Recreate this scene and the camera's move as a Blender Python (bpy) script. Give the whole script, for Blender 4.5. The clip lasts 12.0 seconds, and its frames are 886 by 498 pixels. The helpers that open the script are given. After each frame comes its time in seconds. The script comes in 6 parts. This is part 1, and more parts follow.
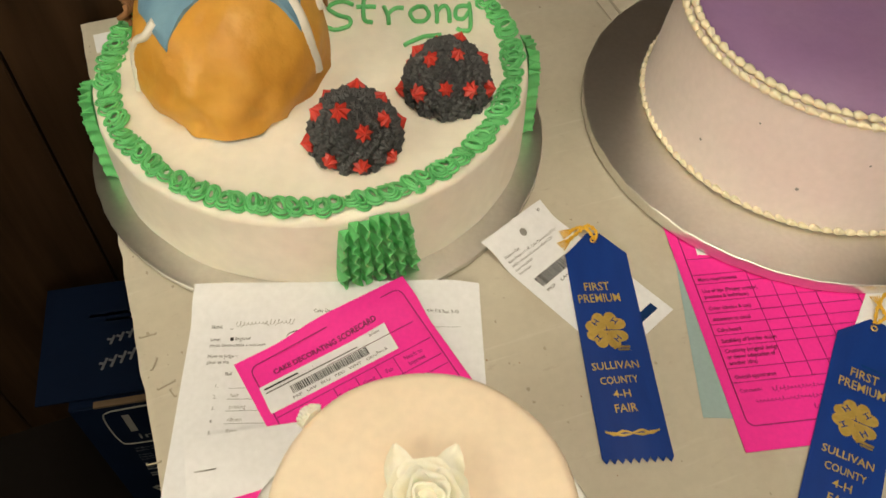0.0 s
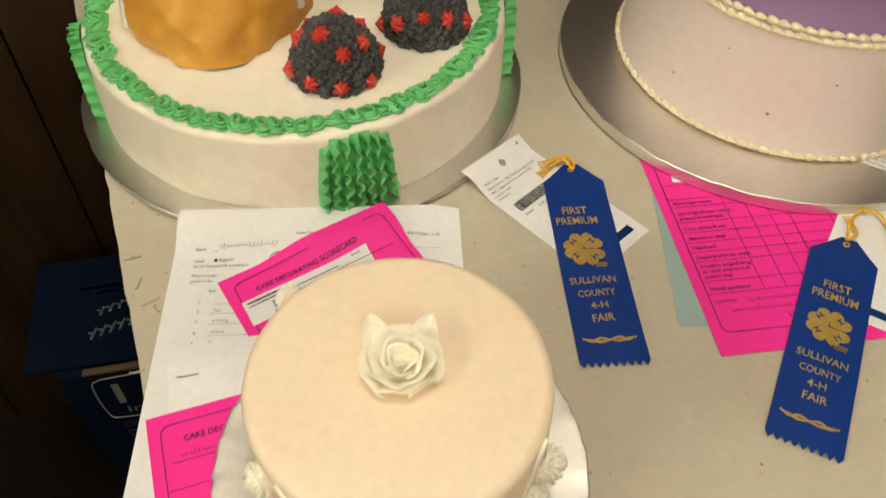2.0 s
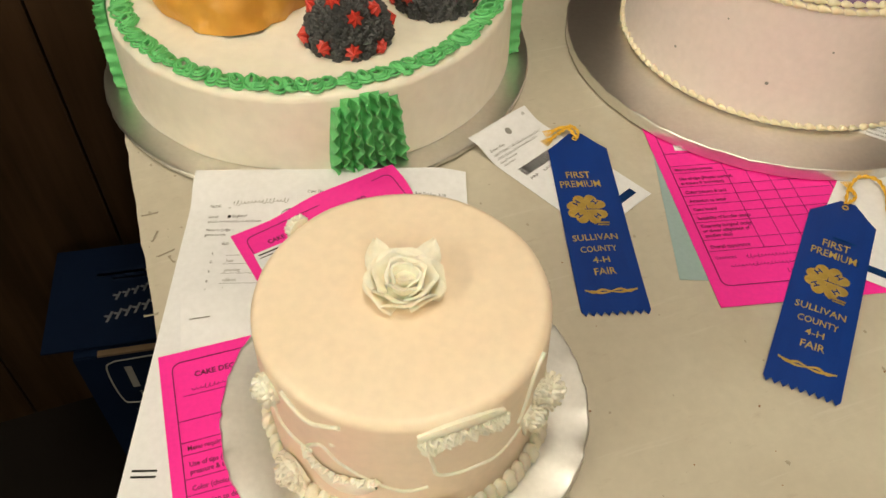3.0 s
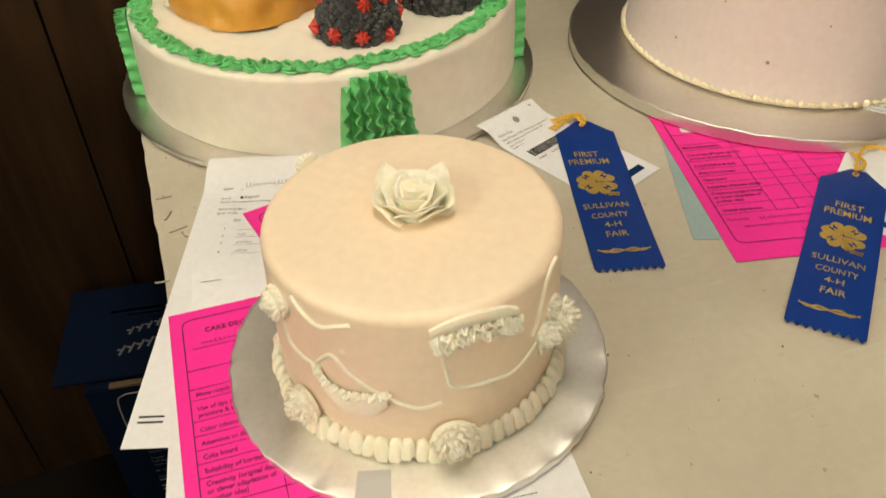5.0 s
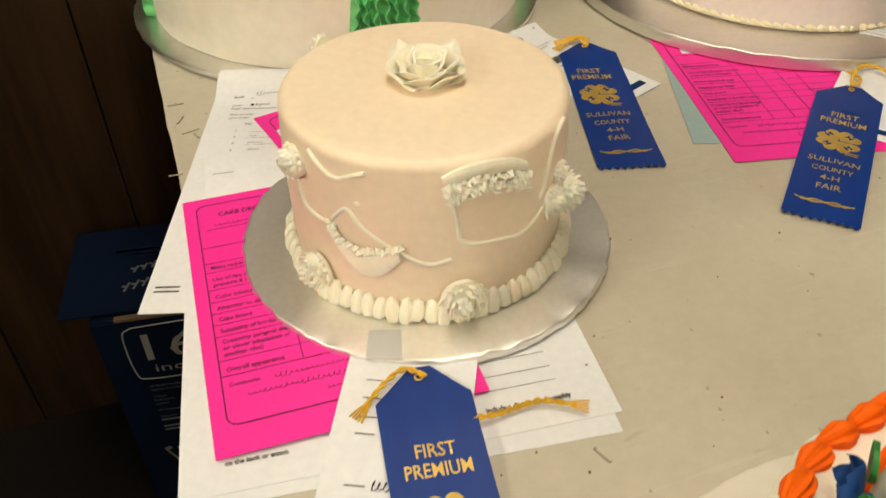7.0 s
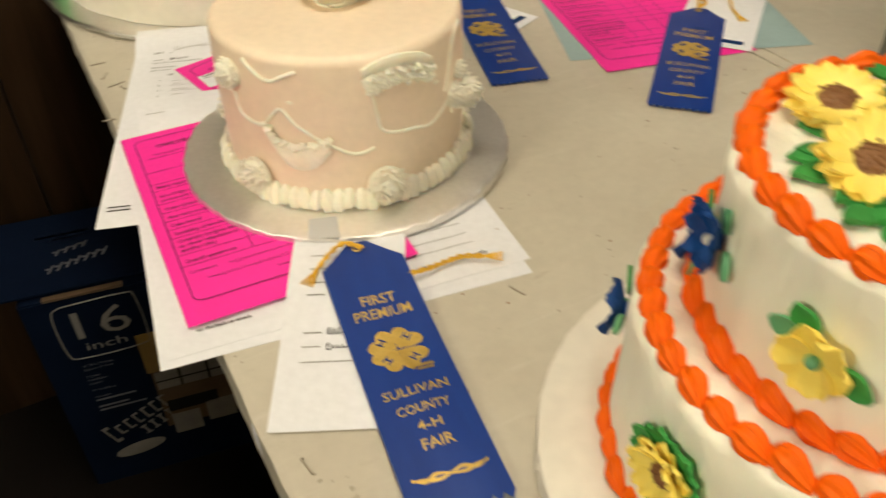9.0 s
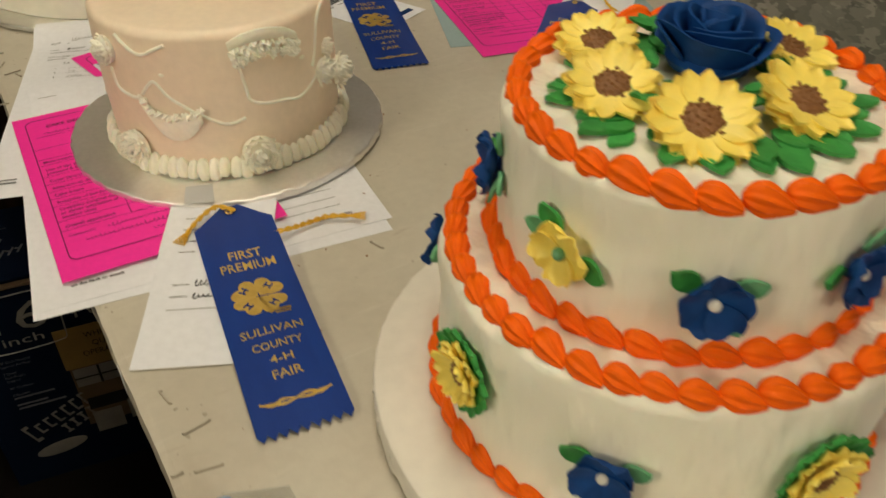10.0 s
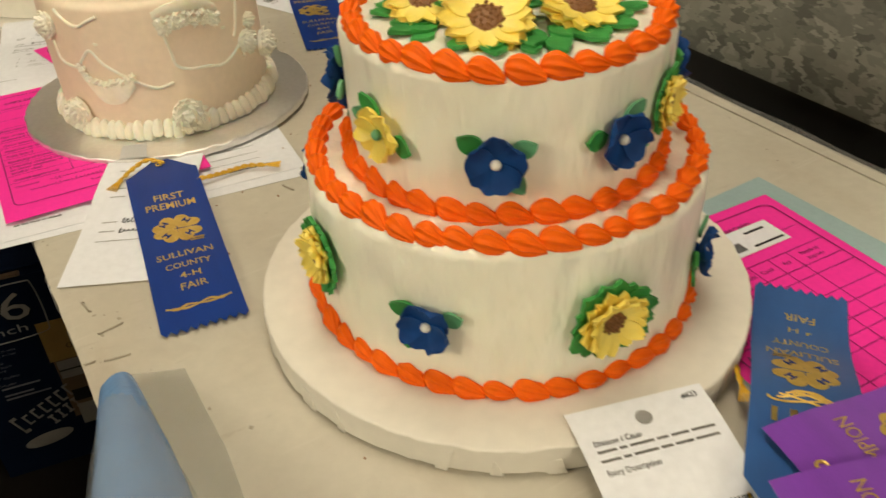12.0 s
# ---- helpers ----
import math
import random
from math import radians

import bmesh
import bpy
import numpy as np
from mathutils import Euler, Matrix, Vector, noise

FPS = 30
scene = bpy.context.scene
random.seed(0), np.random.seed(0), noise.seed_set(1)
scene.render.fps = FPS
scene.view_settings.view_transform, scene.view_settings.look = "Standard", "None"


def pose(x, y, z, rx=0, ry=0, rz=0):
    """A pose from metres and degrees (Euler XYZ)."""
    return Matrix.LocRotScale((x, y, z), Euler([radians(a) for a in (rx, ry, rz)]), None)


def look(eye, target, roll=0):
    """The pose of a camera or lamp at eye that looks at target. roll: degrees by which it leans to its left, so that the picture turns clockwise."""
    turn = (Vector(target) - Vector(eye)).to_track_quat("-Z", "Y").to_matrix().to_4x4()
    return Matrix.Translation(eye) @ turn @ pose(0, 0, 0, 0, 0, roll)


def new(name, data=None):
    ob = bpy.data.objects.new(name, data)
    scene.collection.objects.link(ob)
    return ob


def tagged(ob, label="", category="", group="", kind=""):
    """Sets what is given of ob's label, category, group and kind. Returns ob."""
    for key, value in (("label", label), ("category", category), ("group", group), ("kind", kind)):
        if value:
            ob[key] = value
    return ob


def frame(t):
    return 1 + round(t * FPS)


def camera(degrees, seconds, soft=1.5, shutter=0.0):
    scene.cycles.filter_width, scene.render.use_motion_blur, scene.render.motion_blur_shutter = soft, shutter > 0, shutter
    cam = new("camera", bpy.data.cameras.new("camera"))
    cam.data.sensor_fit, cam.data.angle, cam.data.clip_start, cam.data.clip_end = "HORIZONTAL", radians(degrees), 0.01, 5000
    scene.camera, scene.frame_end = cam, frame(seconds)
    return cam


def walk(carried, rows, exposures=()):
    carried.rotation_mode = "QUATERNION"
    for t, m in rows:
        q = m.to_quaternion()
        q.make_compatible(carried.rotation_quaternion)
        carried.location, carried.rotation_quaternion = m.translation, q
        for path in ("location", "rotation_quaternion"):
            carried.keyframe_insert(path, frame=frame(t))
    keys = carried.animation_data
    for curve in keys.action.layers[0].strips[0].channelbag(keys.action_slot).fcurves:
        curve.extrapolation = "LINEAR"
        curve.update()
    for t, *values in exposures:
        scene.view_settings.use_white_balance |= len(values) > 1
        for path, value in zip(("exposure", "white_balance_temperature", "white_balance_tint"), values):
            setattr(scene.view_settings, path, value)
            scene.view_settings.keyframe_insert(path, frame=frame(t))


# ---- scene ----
cam = camera(56.5, 12.0, soft=1.5, shutter=0.7)
METRES, EYE, TILT, LEAN, TURN = 0.64, 1.2766, -52.92, -1.187, 0.0
ROWS = [
    (0.0, 0.0, 0.0, 0.0, 0.0, 0.0, -0.0),
    (0.5, 0.0097, -0.0046, -0.0288, 0.13, 0.46, 0.29),
    (1.0, 0.015, -0.0028, -0.0637, -0.08, 1.09, 0.5),
    (1.5, 0.0164, -0.0046, -0.0945, -0.22, 1.75, 0.74),
    (2.0, 0.0195, -0.016, -0.1389, -0.18, 2.72, 0.73),
    (2.5, 0.0231, -0.0282, -0.1955, 0.21, 3.94, 0.43),
    (3.0, 0.029, -0.0363, -0.2343, 0.81, 5.28, 0.16),
    (5.0, 0.0312, -0.0098, -0.3931, 2.1, 12.85, 1.37),
    (5.5, 0.025, 0.0008, -0.4264, 2.07, 13.03, 1.53),
    (6.0, 0.0189, 0.0045, -0.4529, 1.83, 13.0, 1.3),
    (6.5, 0.0222, 0.0001, -0.4812, 1.7, 12.85, 0.83),
    (8.5, -0.0207, -0.0635, -0.6045, -0.98, 12.74, 4.0),
    (9.0, -0.013, -0.0935, -0.6458, -3.62, 13.0, 7.75),
    (9.5, 0.0236, -0.1176, -0.6842, -6.14, 13.26, 10.17),
    (10.0, 0.0606, -0.1475, -0.7305, -6.43, 13.85, 9.71),
    (10.5, 0.0779, -0.1744, -0.7775, -5.27, 14.54, 9.33),
    (11.0, 0.0967, -0.1896, -0.8094, -4.77, 15.18, 9.54),
    (11.5, 0.121, -0.2052, -0.8397, -4.95, 15.62, 10.27),
    (12.0, 0.1475, -0.2219, -0.8708, -5.09, 16.26, 11.14),
]
walk(cam, [(t, pose(0, 0, EYE, TILT, LEAN, TURN) @ pose(METRES * x, METRES * y, METRES * z, 90 + pitch, roll, yaw)) for t, x, y, z, yaw, pitch, roll in ROWS],
     [(0.0, -0.02), (5.0, 0.03), (6.7, 0.05), (8.5, 0.08), (9.0, 0.05), (9.5, -0.38), (10.0, -0.42), (10.5, -0.22), (11.0, -0.15), (12.0, -0.12)])

# ---- light ----
TABLE_Z, FLOOR_Z = 0.75, 0.02
world = bpy.data.worlds.new("world")
scene.world = world
world.use_nodes = True
world.node_tree.nodes["Background"].inputs[0].default_value = (1.0, 0.86, 0.68, 1)
world.node_tree.nodes["Background"].inputs[1].default_value = 0.12


def lamp(name, eye, target, size_x, size_y, watts, colour):
    data = bpy.data.lights.new(name, "AREA")
    data.shape, data.size, data.size_y, data.energy, data.color = "RECTANGLE", size_x, size_y, watts, colour
    ob = new(name, data)
    ob.matrix_world = look(eye, target)
    return ob


WARM = (1.0, 0.94, 0.72)
lamp("tube_light_source", (-2.3, -1.4, 2.27), (-2.3, -1.4, 0), 0.45, 1.2, 62, WARM)
lamp("tube_light_source", (0.1, 0.0, 2.27), (0.1, 0.0, 0), 0.45, 1.2, 5.5, WARM)
lamp("tube_light_source", (1.1, -2.5, 2.27), (1.1, -2.5, 0), 0.45, 1.2, 30, WARM)


# ---- materials ----
def mat(name, colour, rough=0.6, metal=0.0, second=None, scale=30.0, fine=200.0, bump=0.1, dist=0.001,
        island=0.0, rand=0.0, sss=0.0, mix=0.5, stretch=(1, 1, 1), rough_var=0.1, sheen=0.0, spec=0.5, radius=0.01):
    """A principled material with coarse and fine variation in colour, roughness and relief."""
    m = bpy.data.materials.new(name)
    m.use_nodes = True
    nt = m.node_tree
    n, l = nt.nodes, nt.links
    p = n["Principled BSDF"]
    second = second or tuple(c * 0.86 for c in colour)
    co = n.new("ShaderNodeTexCoord")
    mp = n.new("ShaderNodeMapping")
    mp.inputs["Scale"].default_value = stretch
    l.new(co.outputs["Object"], mp.inputs[0])
    a = n.new("ShaderNodeTexNoise")
    a.inputs["Scale"].default_value, a.inputs["Detail"].default_value = scale, 4
    b = n.new("ShaderNodeTexNoise")
    b.inputs["Scale"].default_value, b.inputs["Detail"].default_value = fine, 3
    l.new(mp.outputs[0], a.inputs[0])
    l.new(mp.outputs[0], b.inputs[0])
    ramp = n.new("ShaderNodeMapRange")
    ramp.inputs[1].default_value, ramp.inputs[2].default_value = 0.35, 0.65
    ramp.inputs[3].default_value, ramp.inputs[4].default_value = 0.0, mix * 2
    l.new(a.outputs[0], ramp.inputs[0])
    mx = n.new("ShaderNodeMix")
    mx.data_type = "RGBA"
    mx.inputs[6].default_value, mx.inputs[7].default_value = (*colour, 1), (*second, 1)
    l.new(ramp.outputs[0], mx.inputs[0])
    hs = n.new("ShaderNodeHueSaturation")
    val = n.new("ShaderNodeMath")
    val.operation = "MULTIPLY_ADD"
    val.inputs[1].default_value, val.inputs[2].default_value = 0.16, 0.92
    l.new(b.outputs[0], val.inputs[0])
    out = val.outputs[0]
    for amount, node, socket in ((rand, "ShaderNodeObjectInfo", "Random"), (island, "ShaderNodeNewGeometry", "Random Per Island")):
        if amount:
            src = n.new(node)
            f = n.new("ShaderNodeMath")
            f.operation = "MULTIPLY_ADD"
            f.inputs[1].default_value, f.inputs[2].default_value = amount, 1 - amount / 2
            l.new(src.outputs[socket], f.inputs[0])
            g = n.new("ShaderNodeMath")
            g.operation = "MULTIPLY"
            l.new(out, g.inputs[0])
            l.new(f.outputs[0], g.inputs[1])
            out = g.outputs[0]
    l.new(out, hs.inputs["Value"])
    l.new(mx.outputs[2], hs.inputs["Color"])
    l.new(hs.outputs[0], p.inputs["Base Color"])
    rv = n.new("ShaderNodeMath")
    rv.operation = "MULTIPLY_ADD"
    rv.inputs[1].default_value, rv.inputs[2].default_value = rough_var, rough - rough_var / 2
    l.new(a.outputs[0], rv.inputs[0])
    l.new(rv.outputs[0], p.inputs["Roughness"])
    p.inputs["Metallic"].default_value = metal
    p.inputs["Specular IOR Level"].default_value = spec
    if sss:
        p.inputs["Subsurface Weight"].default_value = sss
        p.inputs["Subsurface Radius"].default_value = (radius, radius * 0.6, radius * 0.4)
        p.inputs["Subsurface Scale"].default_value = 0.5
    if sheen:
        p.inputs["Sheen Weight"].default_value = sheen
    if bump:
        ad = n.new("ShaderNodeMath")
        ad.operation = "MULTIPLY_ADD"
        ad.inputs[1].default_value = 0.4
        l.new(b.outputs[0], ad.inputs[0])
        l.new(a.outputs[0], ad.inputs[2])
        bp = n.new("ShaderNodeBump")
        bp.inputs["Strength"].default_value, bp.inputs["Distance"].default_value = bump, dist
        l.new(ad.outputs[0], bp.inputs["Height"])
        l.new(bp.outputs[0], p.inputs["Normal"])
    return m


M_TABLE = mat("worn_white_paint", (0.56, 0.52, 0.43), 0.36, second=(0.47, 0.42, 0.335), scale=9, fine=150, bump=0.28, dist=0.0015, mix=0.30, rough_var=0.2)


def smudge(m, scale, lo, hi, colour, amount, stretch=(1, 1, 1)):
    """Lays irregular stains of a second colour over a material."""
    n, l = m.node_tree.nodes, m.node_tree.links
    p = n["Principled BSDF"]
    src = p.inputs["Base Color"].links[0].from_socket
    co, mp, nz, rg, mx = (n.new("ShaderNode" + k) for k in ("TexCoord", "Mapping", "TexNoise", "MapRange", "Mix"))
    mp.inputs["Scale"].default_value = stretch
    nz.inputs["Scale"].default_value, nz.inputs["Detail"].default_value, nz.inputs["Roughness"].default_value = scale, 8, 0.65
    rg.inputs[1].default_value, rg.inputs[2].default_value, rg.inputs[4].default_value = lo, hi, amount
    mx.data_type = "RGBA"
    mx.inputs[7].default_value = (*colour, 1)
    l.new(co.outputs["Object"], mp.inputs[0])
    l.new(mp.outputs[0], nz.inputs[0])
    l.new(nz.outputs[0], rg.inputs[0])
    l.new(rg.outputs[0], mx.inputs[0])
    l.new(src, mx.inputs[6])
    l.new(mx.outputs[2], p.inputs["Base Color"])


smudge(M_TABLE, 13, 0.56, 0.74, (0.40, 0.32, 0.23), 0.40, (1, 0.6, 1))
smudge(M_TABLE, 60, 0.62, 0.72, (0.33, 0.26, 0.19), 0.35, (0.5, 1.6, 1))
smudge(M_TABLE, 30, 0.60, 0.70, (0.62, 0.58, 0.50), 0.5, (0.3, 5, 1))
smudge(M_TABLE, 120, 0.66, 0.76, (0.22, 0.17, 0.12), 0.5)
M_CHIP = mat("bare_wood_chip", (0.40, 0.35, 0.27), 0.7, scale=80)
M_PANEL = mat("dark_wood_panelling", (0.050, 0.027, 0.0135), 0.5, second=(0.025, 0.0135, 0.0067), scale=6, fine=40, stretch=(6, 6, 0.5), bump=0.3, dist=0.002, spec=0.08)
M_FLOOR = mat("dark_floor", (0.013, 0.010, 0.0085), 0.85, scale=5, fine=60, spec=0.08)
M_WALL = mat("cream_plaster", (0.62, 0.54, 0.42), 0.8, scale=3, fine=60)
M_CEIL = mat("ceiling_white", (0.75, 0.70, 0.60), 0.85, scale=3, fine=60)
M_FOIL = mat("silver_foil", (0.92, 0.91, 0.89), 0.46, metal=1.0, second=(0.86, 0.84, 0.80), scale=10, fine=240, bump=0.09, dist=0.002, rough_var=0.14)
M_FOIL_GOLD = mat("dull_foil", (0.84, 0.82, 0.79), 0.38, metal=1.0, second=(0.72, 0.70, 0.66), scale=10, fine=240, bump=0.18, dist=0.0015)
M_CREAM = mat("white_buttercream", (0.89, 0.85, 0.745), 0.5, second=(0.86, 0.81, 0.69), scale=14, fine=90, bump=0.22, dist=0.003, sss=0.15, mix=0.4)
M_CREAM_TIER = mat("white_buttercream_scraped", (0.92, 0.89, 0.765), 0.5, second=(0.88, 0.84, 0.69), scale=18, fine=55, bump=0.9, dist=0.011, sss=0.15, mix=0.4, stretch=(1.0, 1.0, 0.42))
M_PEACH = mat("peach_fondant", (0.89, 0.75, 0.585), 0.5, second=(0.87, 0.715, 0.545), scale=10, fine=160, bump=0.1, dist=0.002, sss=0.1, mix=0.5)
M_IVORY = mat("ivory_icing", (0.95, 0.91, 0.775), 0.5, second=(0.93, 0.87, 0.70), scale=60, fine=300, bump=0.2, dist=0.001, sss=0.35, radius=0.01, rand=0.08)
M_LAV = mat("pale_lavender_icing", (0.76, 0.65, 0.645), 0.5, second=(0.76, 0.67, 0.66), scale=8, fine=150, bump=0.1, dist=0.002, sss=0.15, mix=0.5)
M_PURPLE = mat("purple_icing", (0.265, 0.15, 0.315), 0.5, second=(0.29, 0.175, 0.335), scale=12, fine=150, bump=0.12, dist=0.002, sss=0.1)
M_BEAD = mat("cream_beads", (0.90, 0.83, 0.66), 0.42, second=(0.74, 0.62, 0.40), scale=60, fine=300, bump=0.05, sss=0.2, rand=0.1)
M_GREEN = mat("green_buttercream", (0.16, 0.59, 0.21), 0.45, second=(0.12, 0.51, 0.17), scale=60, fine=400, bump=0.25, dist=0.001, sss=0.15, rand=0.12)
M_LEAF = mat("leaf_icing", (0.045, 0.33, 0.06), 0.55, second=(0.03, 0.25, 0.045), scale=90, fine=400, bump=0.3, dist=0.001, rand=0.3)
M_MINT = mat("pale_green_icing", (0.15, 0.42, 0.22), 0.5, second=(0.10, 0.34, 0.16), scale=90, fine=400, bump=0.3, rand=0.2)
M_BLACK = mat("charcoal_icing", (0.058, 0.060, 0.064), 0.5, second=(0.040, 0.041, 0.044), scale=90, fine=400, bump=0.2, rand=0.3)
M_RED = mat("red_icing", (0.62, 0.05, 0.03), 0.42, second=(0.50, 0.03, 0.02), scale=90, fine=400, bump=0.2, sss=0.1, rand=0.1)
M_YOLK = mat("golden_fondant", (0.70, 0.36, 0.055), 0.48, second=(0.62, 0.29, 0.035), scale=22, fine=120, bump=0.4, dist=0.004, sss=0.15)
M_CLOTH = mat("blue_fondant", (0.20, 0.37, 0.50), 0.6, second=(0.15, 0.30, 0.44), scale=30, fine=200, bump=0.4, dist=0.003)
M_ICEWHITE = mat("white_fondant", (0.82, 0.78, 0.70), 0.5, scale=40, fine=200, bump=0.2)
M_BROWN = mat("brown_icing", (0.28, 0.13, 0.045), 0.6, second=(0.20, 0.085, 0.028), scale=120, fine=500, bump=0.4, dist=0.002, rand=0.2)
M_ORANGE = mat("orange_buttercream", (0.89, 0.145, 0.003), 0.5, second=(0.85, 0.12, 0.003), scale=70, fine=400, bump=0.2, dist=0.001, spec=0.15, rand=0.08)
M_YELLOW = mat("yellow_icing", (0.94, 0.76, 0.17), 0.45, second=(0.91, 0.69, 0.11), scale=90, fine=400, bump=0.2, sss=0.1, rand=0.1)
M_NAVY = mat("royal_blue_icing", (0.005, 0.058, 0.235), 0.58, second=(0.003, 0.04, 0.18), scale=90, fine=400, bump=0.2, spec=0.25, rand=0.15)
M_BOARDW = mat("white_wrapped_board", (0.74, 0.70, 0.62), 0.5, second=(0.69, 0.65, 0.57), scale=12, fine=120, bump=0.15, dist=0.003)
M_PAPER = mat("white_paper", (0.79, 0.80, 0.84), 0.7, second=(0.77, 0.78, 0.82), scale=8, fine=200, bump=0.05)
M_PINK = mat("hot_pink_card", (0.94, 0.022, 0.36), 0.7, second=(0.90, 0.018, 0.33), scale=10, fine=300, bump=0.05)
M_TEAL = mat("pale_teal_card", (0.34, 0.47, 0.48), 0.7, scale=10, fine=300, bump=0.05)
M_RIBBON = mat("blue_satin", (0.006, 0.040, 0.245), 0.42, second=(0.005, 0.034, 0.22), scale=25, fine=600, stretch=(3, 0.6, 1), bump=0.15, dist=0.001, spec=0.3)
M_RIBBON_LIGHT = mat("mid_blue_satin", (0.026, 0.10, 0.31), 0.3, scale=25, fine=600, stretch=(3, 0.6, 1), bump=0.15, sheen=0.12)
M_RIBBON_PURPLE = mat("purple_satin", (0.19, 0.035, 0.40), 0.3, scale=25, fine=600, stretch=(3, 0.6, 1), bump=0.15, sheen=0.4)
M_GOLD = mat("gold_foil_print", (0.70, 0.49, 0.13), 0.34, metal=0.45, second=(0.60, 0.40, 0.09), scale=200, fine=900, bump=0.1)
M_STRING = mat("yellow_cord", (0.78, 0.47, 0.03), 0.6, second=(0.65, 0.36, 0.02), scale=400, fine=1500, bump=0.5, dist=0.0008)
M_INK = mat("black_ink", (0.014, 0.014, 0.015), 0.7, bump=0)
M_PENCIL = mat("grey_pencil", (0.30, 0.29, 0.28), 0.7, bump=0)
M_PINKINK = mat("dark_print_on_pink", (0.12, 0.008, 0.05), 0.7, bump=0)
M_GALV = mat("galvanised_steel", (0.29, 0.295, 0.26), 0.5, metal=0.35, second=(0.095, 0.10, 0.09), scale=34, fine=160, bump=0.06, mix=0.6)
# crystal spangles of hot-dipped zinc
_n, _l = M_GALV.node_tree.nodes, M_GALV.node_tree.links
_vo, _mx = _n.new("ShaderNodeTexVoronoi"), next(q for q in _n if q.bl_idname == "ShaderNodeMix")
_vo.inputs["Scale"].default_value = 85
_wn = _n.new("ShaderNodeTexNoise")
_wn.inputs["Scale"].default_value = 60
_ad = _n.new("ShaderNodeVectorMath")
_ad.operation = "MULTIPLY_ADD"
_ad.inputs[1].default_value = (0.03, 0.03, 0.03)
_tc = _n.new("ShaderNodeTexCoord")
_l.new(_wn.outputs["Color"], _ad.inputs[0])
_l.new(_tc.outputs["Object"], _ad.inputs[2])
_l.new(_ad.outputs[0], _vo.inputs["Vector"])
_sp = _n.new("ShaderNodeSeparateColor")
_l.new(_vo.outputs["Color"], _sp.inputs[0])
_l.new(_sp.outputs[0], _mx.inputs[0])
M_DARK = mat("black_gap", (0.008, 0.007, 0.006), 0.8, bump=0)
# carton blue and white print are darkened: shade below the table is in their colour
M_BOXBLUE = mat("shaded_blue_carton", (0.0052, 0.0122, 0.034), 0.55, second=(0.0042, 0.0095, 0.027), scale=8, fine=120, bump=0.06, spec=0.08, sheen=0.0)
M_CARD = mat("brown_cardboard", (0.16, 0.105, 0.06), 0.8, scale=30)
M_BOXPRINT = mat("carton_print_shaded_white", (0.30, 0.29, 0.27), 0.5, scale=30, bump=0)
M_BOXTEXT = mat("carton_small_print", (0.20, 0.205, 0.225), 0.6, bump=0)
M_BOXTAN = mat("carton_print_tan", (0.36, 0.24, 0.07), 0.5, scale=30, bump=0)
M_BAG = mat("pale_blue_plastic", (0.165, 0.31, 0.56), 0.2, second=(0.125, 0.25, 0.49), scale=22, fine=70, bump=0.7, dist=0.006, sss=0.1)
M_LAMP = mat("white_lamp_housing", (0.8, 0.8, 0.78), 0.5)


def glass_mat(name, rough, tint):
    m = bpy.data.materials.new(name)
    m.use_nodes = True
    n, l = m.node_tree.nodes, m.node_tree.links
    p = n["Principled BSDF"]
    tr = n.new("ShaderNodeBsdfTransparent")
    tr.inputs[0].default_value = (*tint, 1)
    mx = n.new("ShaderNodeMixShader")
    mx.inputs[0].default_value = 0.16
    p.inputs["Base Color"].default_value, p.inputs["Roughness"].default_value = (0.8, 0.8, 0.8, 1), rough
    nz = n.new("ShaderNodeTexNoise")
    nz.inputs["Scale"].default_value = 45
    bp = n.new("ShaderNodeBump")
    bp.inputs["Strength"].default_value, bp.inputs["Distance"].default_value = 0.6, 0.004
    l.new(nz.outputs[0], bp.inputs["Height"])
    l.new(bp.outputs[0], p.inputs["Normal"])
    l.new(tr.outputs[0], mx.inputs[1])
    l.new(p.outputs[0], mx.inputs[2])
    l.new(mx.outputs[0], n["Material Output"].inputs[0])
    return m


M_TAPE = glass_mat("frosted_tape", 0.45, (0.96, 0.96, 0.92))
M_TAPE.node_tree.nodes["Mix Shader"].inputs[0].default_value = 0.88
M_CLEAR = glass_mat("clear_plastic", 0.12, (0.94, 0.94, 0.92))
M_GLOW = bpy.data.materials.new("lamp_diffuser")
M_GLOW.use_nodes = True
M_GLOW.node_tree.nodes["Principled BSDF"].inputs["Emission Color"].default_value = (1.0, 0.85, 0.65, 1)
M_GLOW.node_tree.nodes["Principled BSDF"].inputs["Emission Strength"].default_value = 6.0


# ---- building helpers ----
def mesh_of(bm, material, smooth=True, name="mesh"):
    me = bpy.data.meshes.new(name)
    bm.normal_update()
    bm.to_mesh(me)
    bm.free()
    for m in material if isinstance(material, (list, tuple)) else (material,):
        me.materials.append(m)
    if smooth:
        me.shade_smooth()
        me.set_sharp_from_angle(angle=radians(62))
    return me


def part(name, bm, material, parent=None, label="", smooth=True, m=None):
    """Links a bmesh (or a ready mesh) as one mesh object, under parent if one is given."""
    me = bm if isinstance(bm, bpy.types.Mesh) else mesh_of(bm, material, smooth, name)
    ob = new(name, me)
    if parent is not None:
        ob.parent = parent
    if m is not None:
        ob.matrix_basis = m
    if label:
        ob["label"] = label
    return ob


def thing(name, label, category, m=None, group="", kind=""):
    ob = new(name)
    ob.empty_display_size = 0.02
    if m is not None:
        ob.matrix_basis = m
    return tagged(ob, label, category, group, kind)


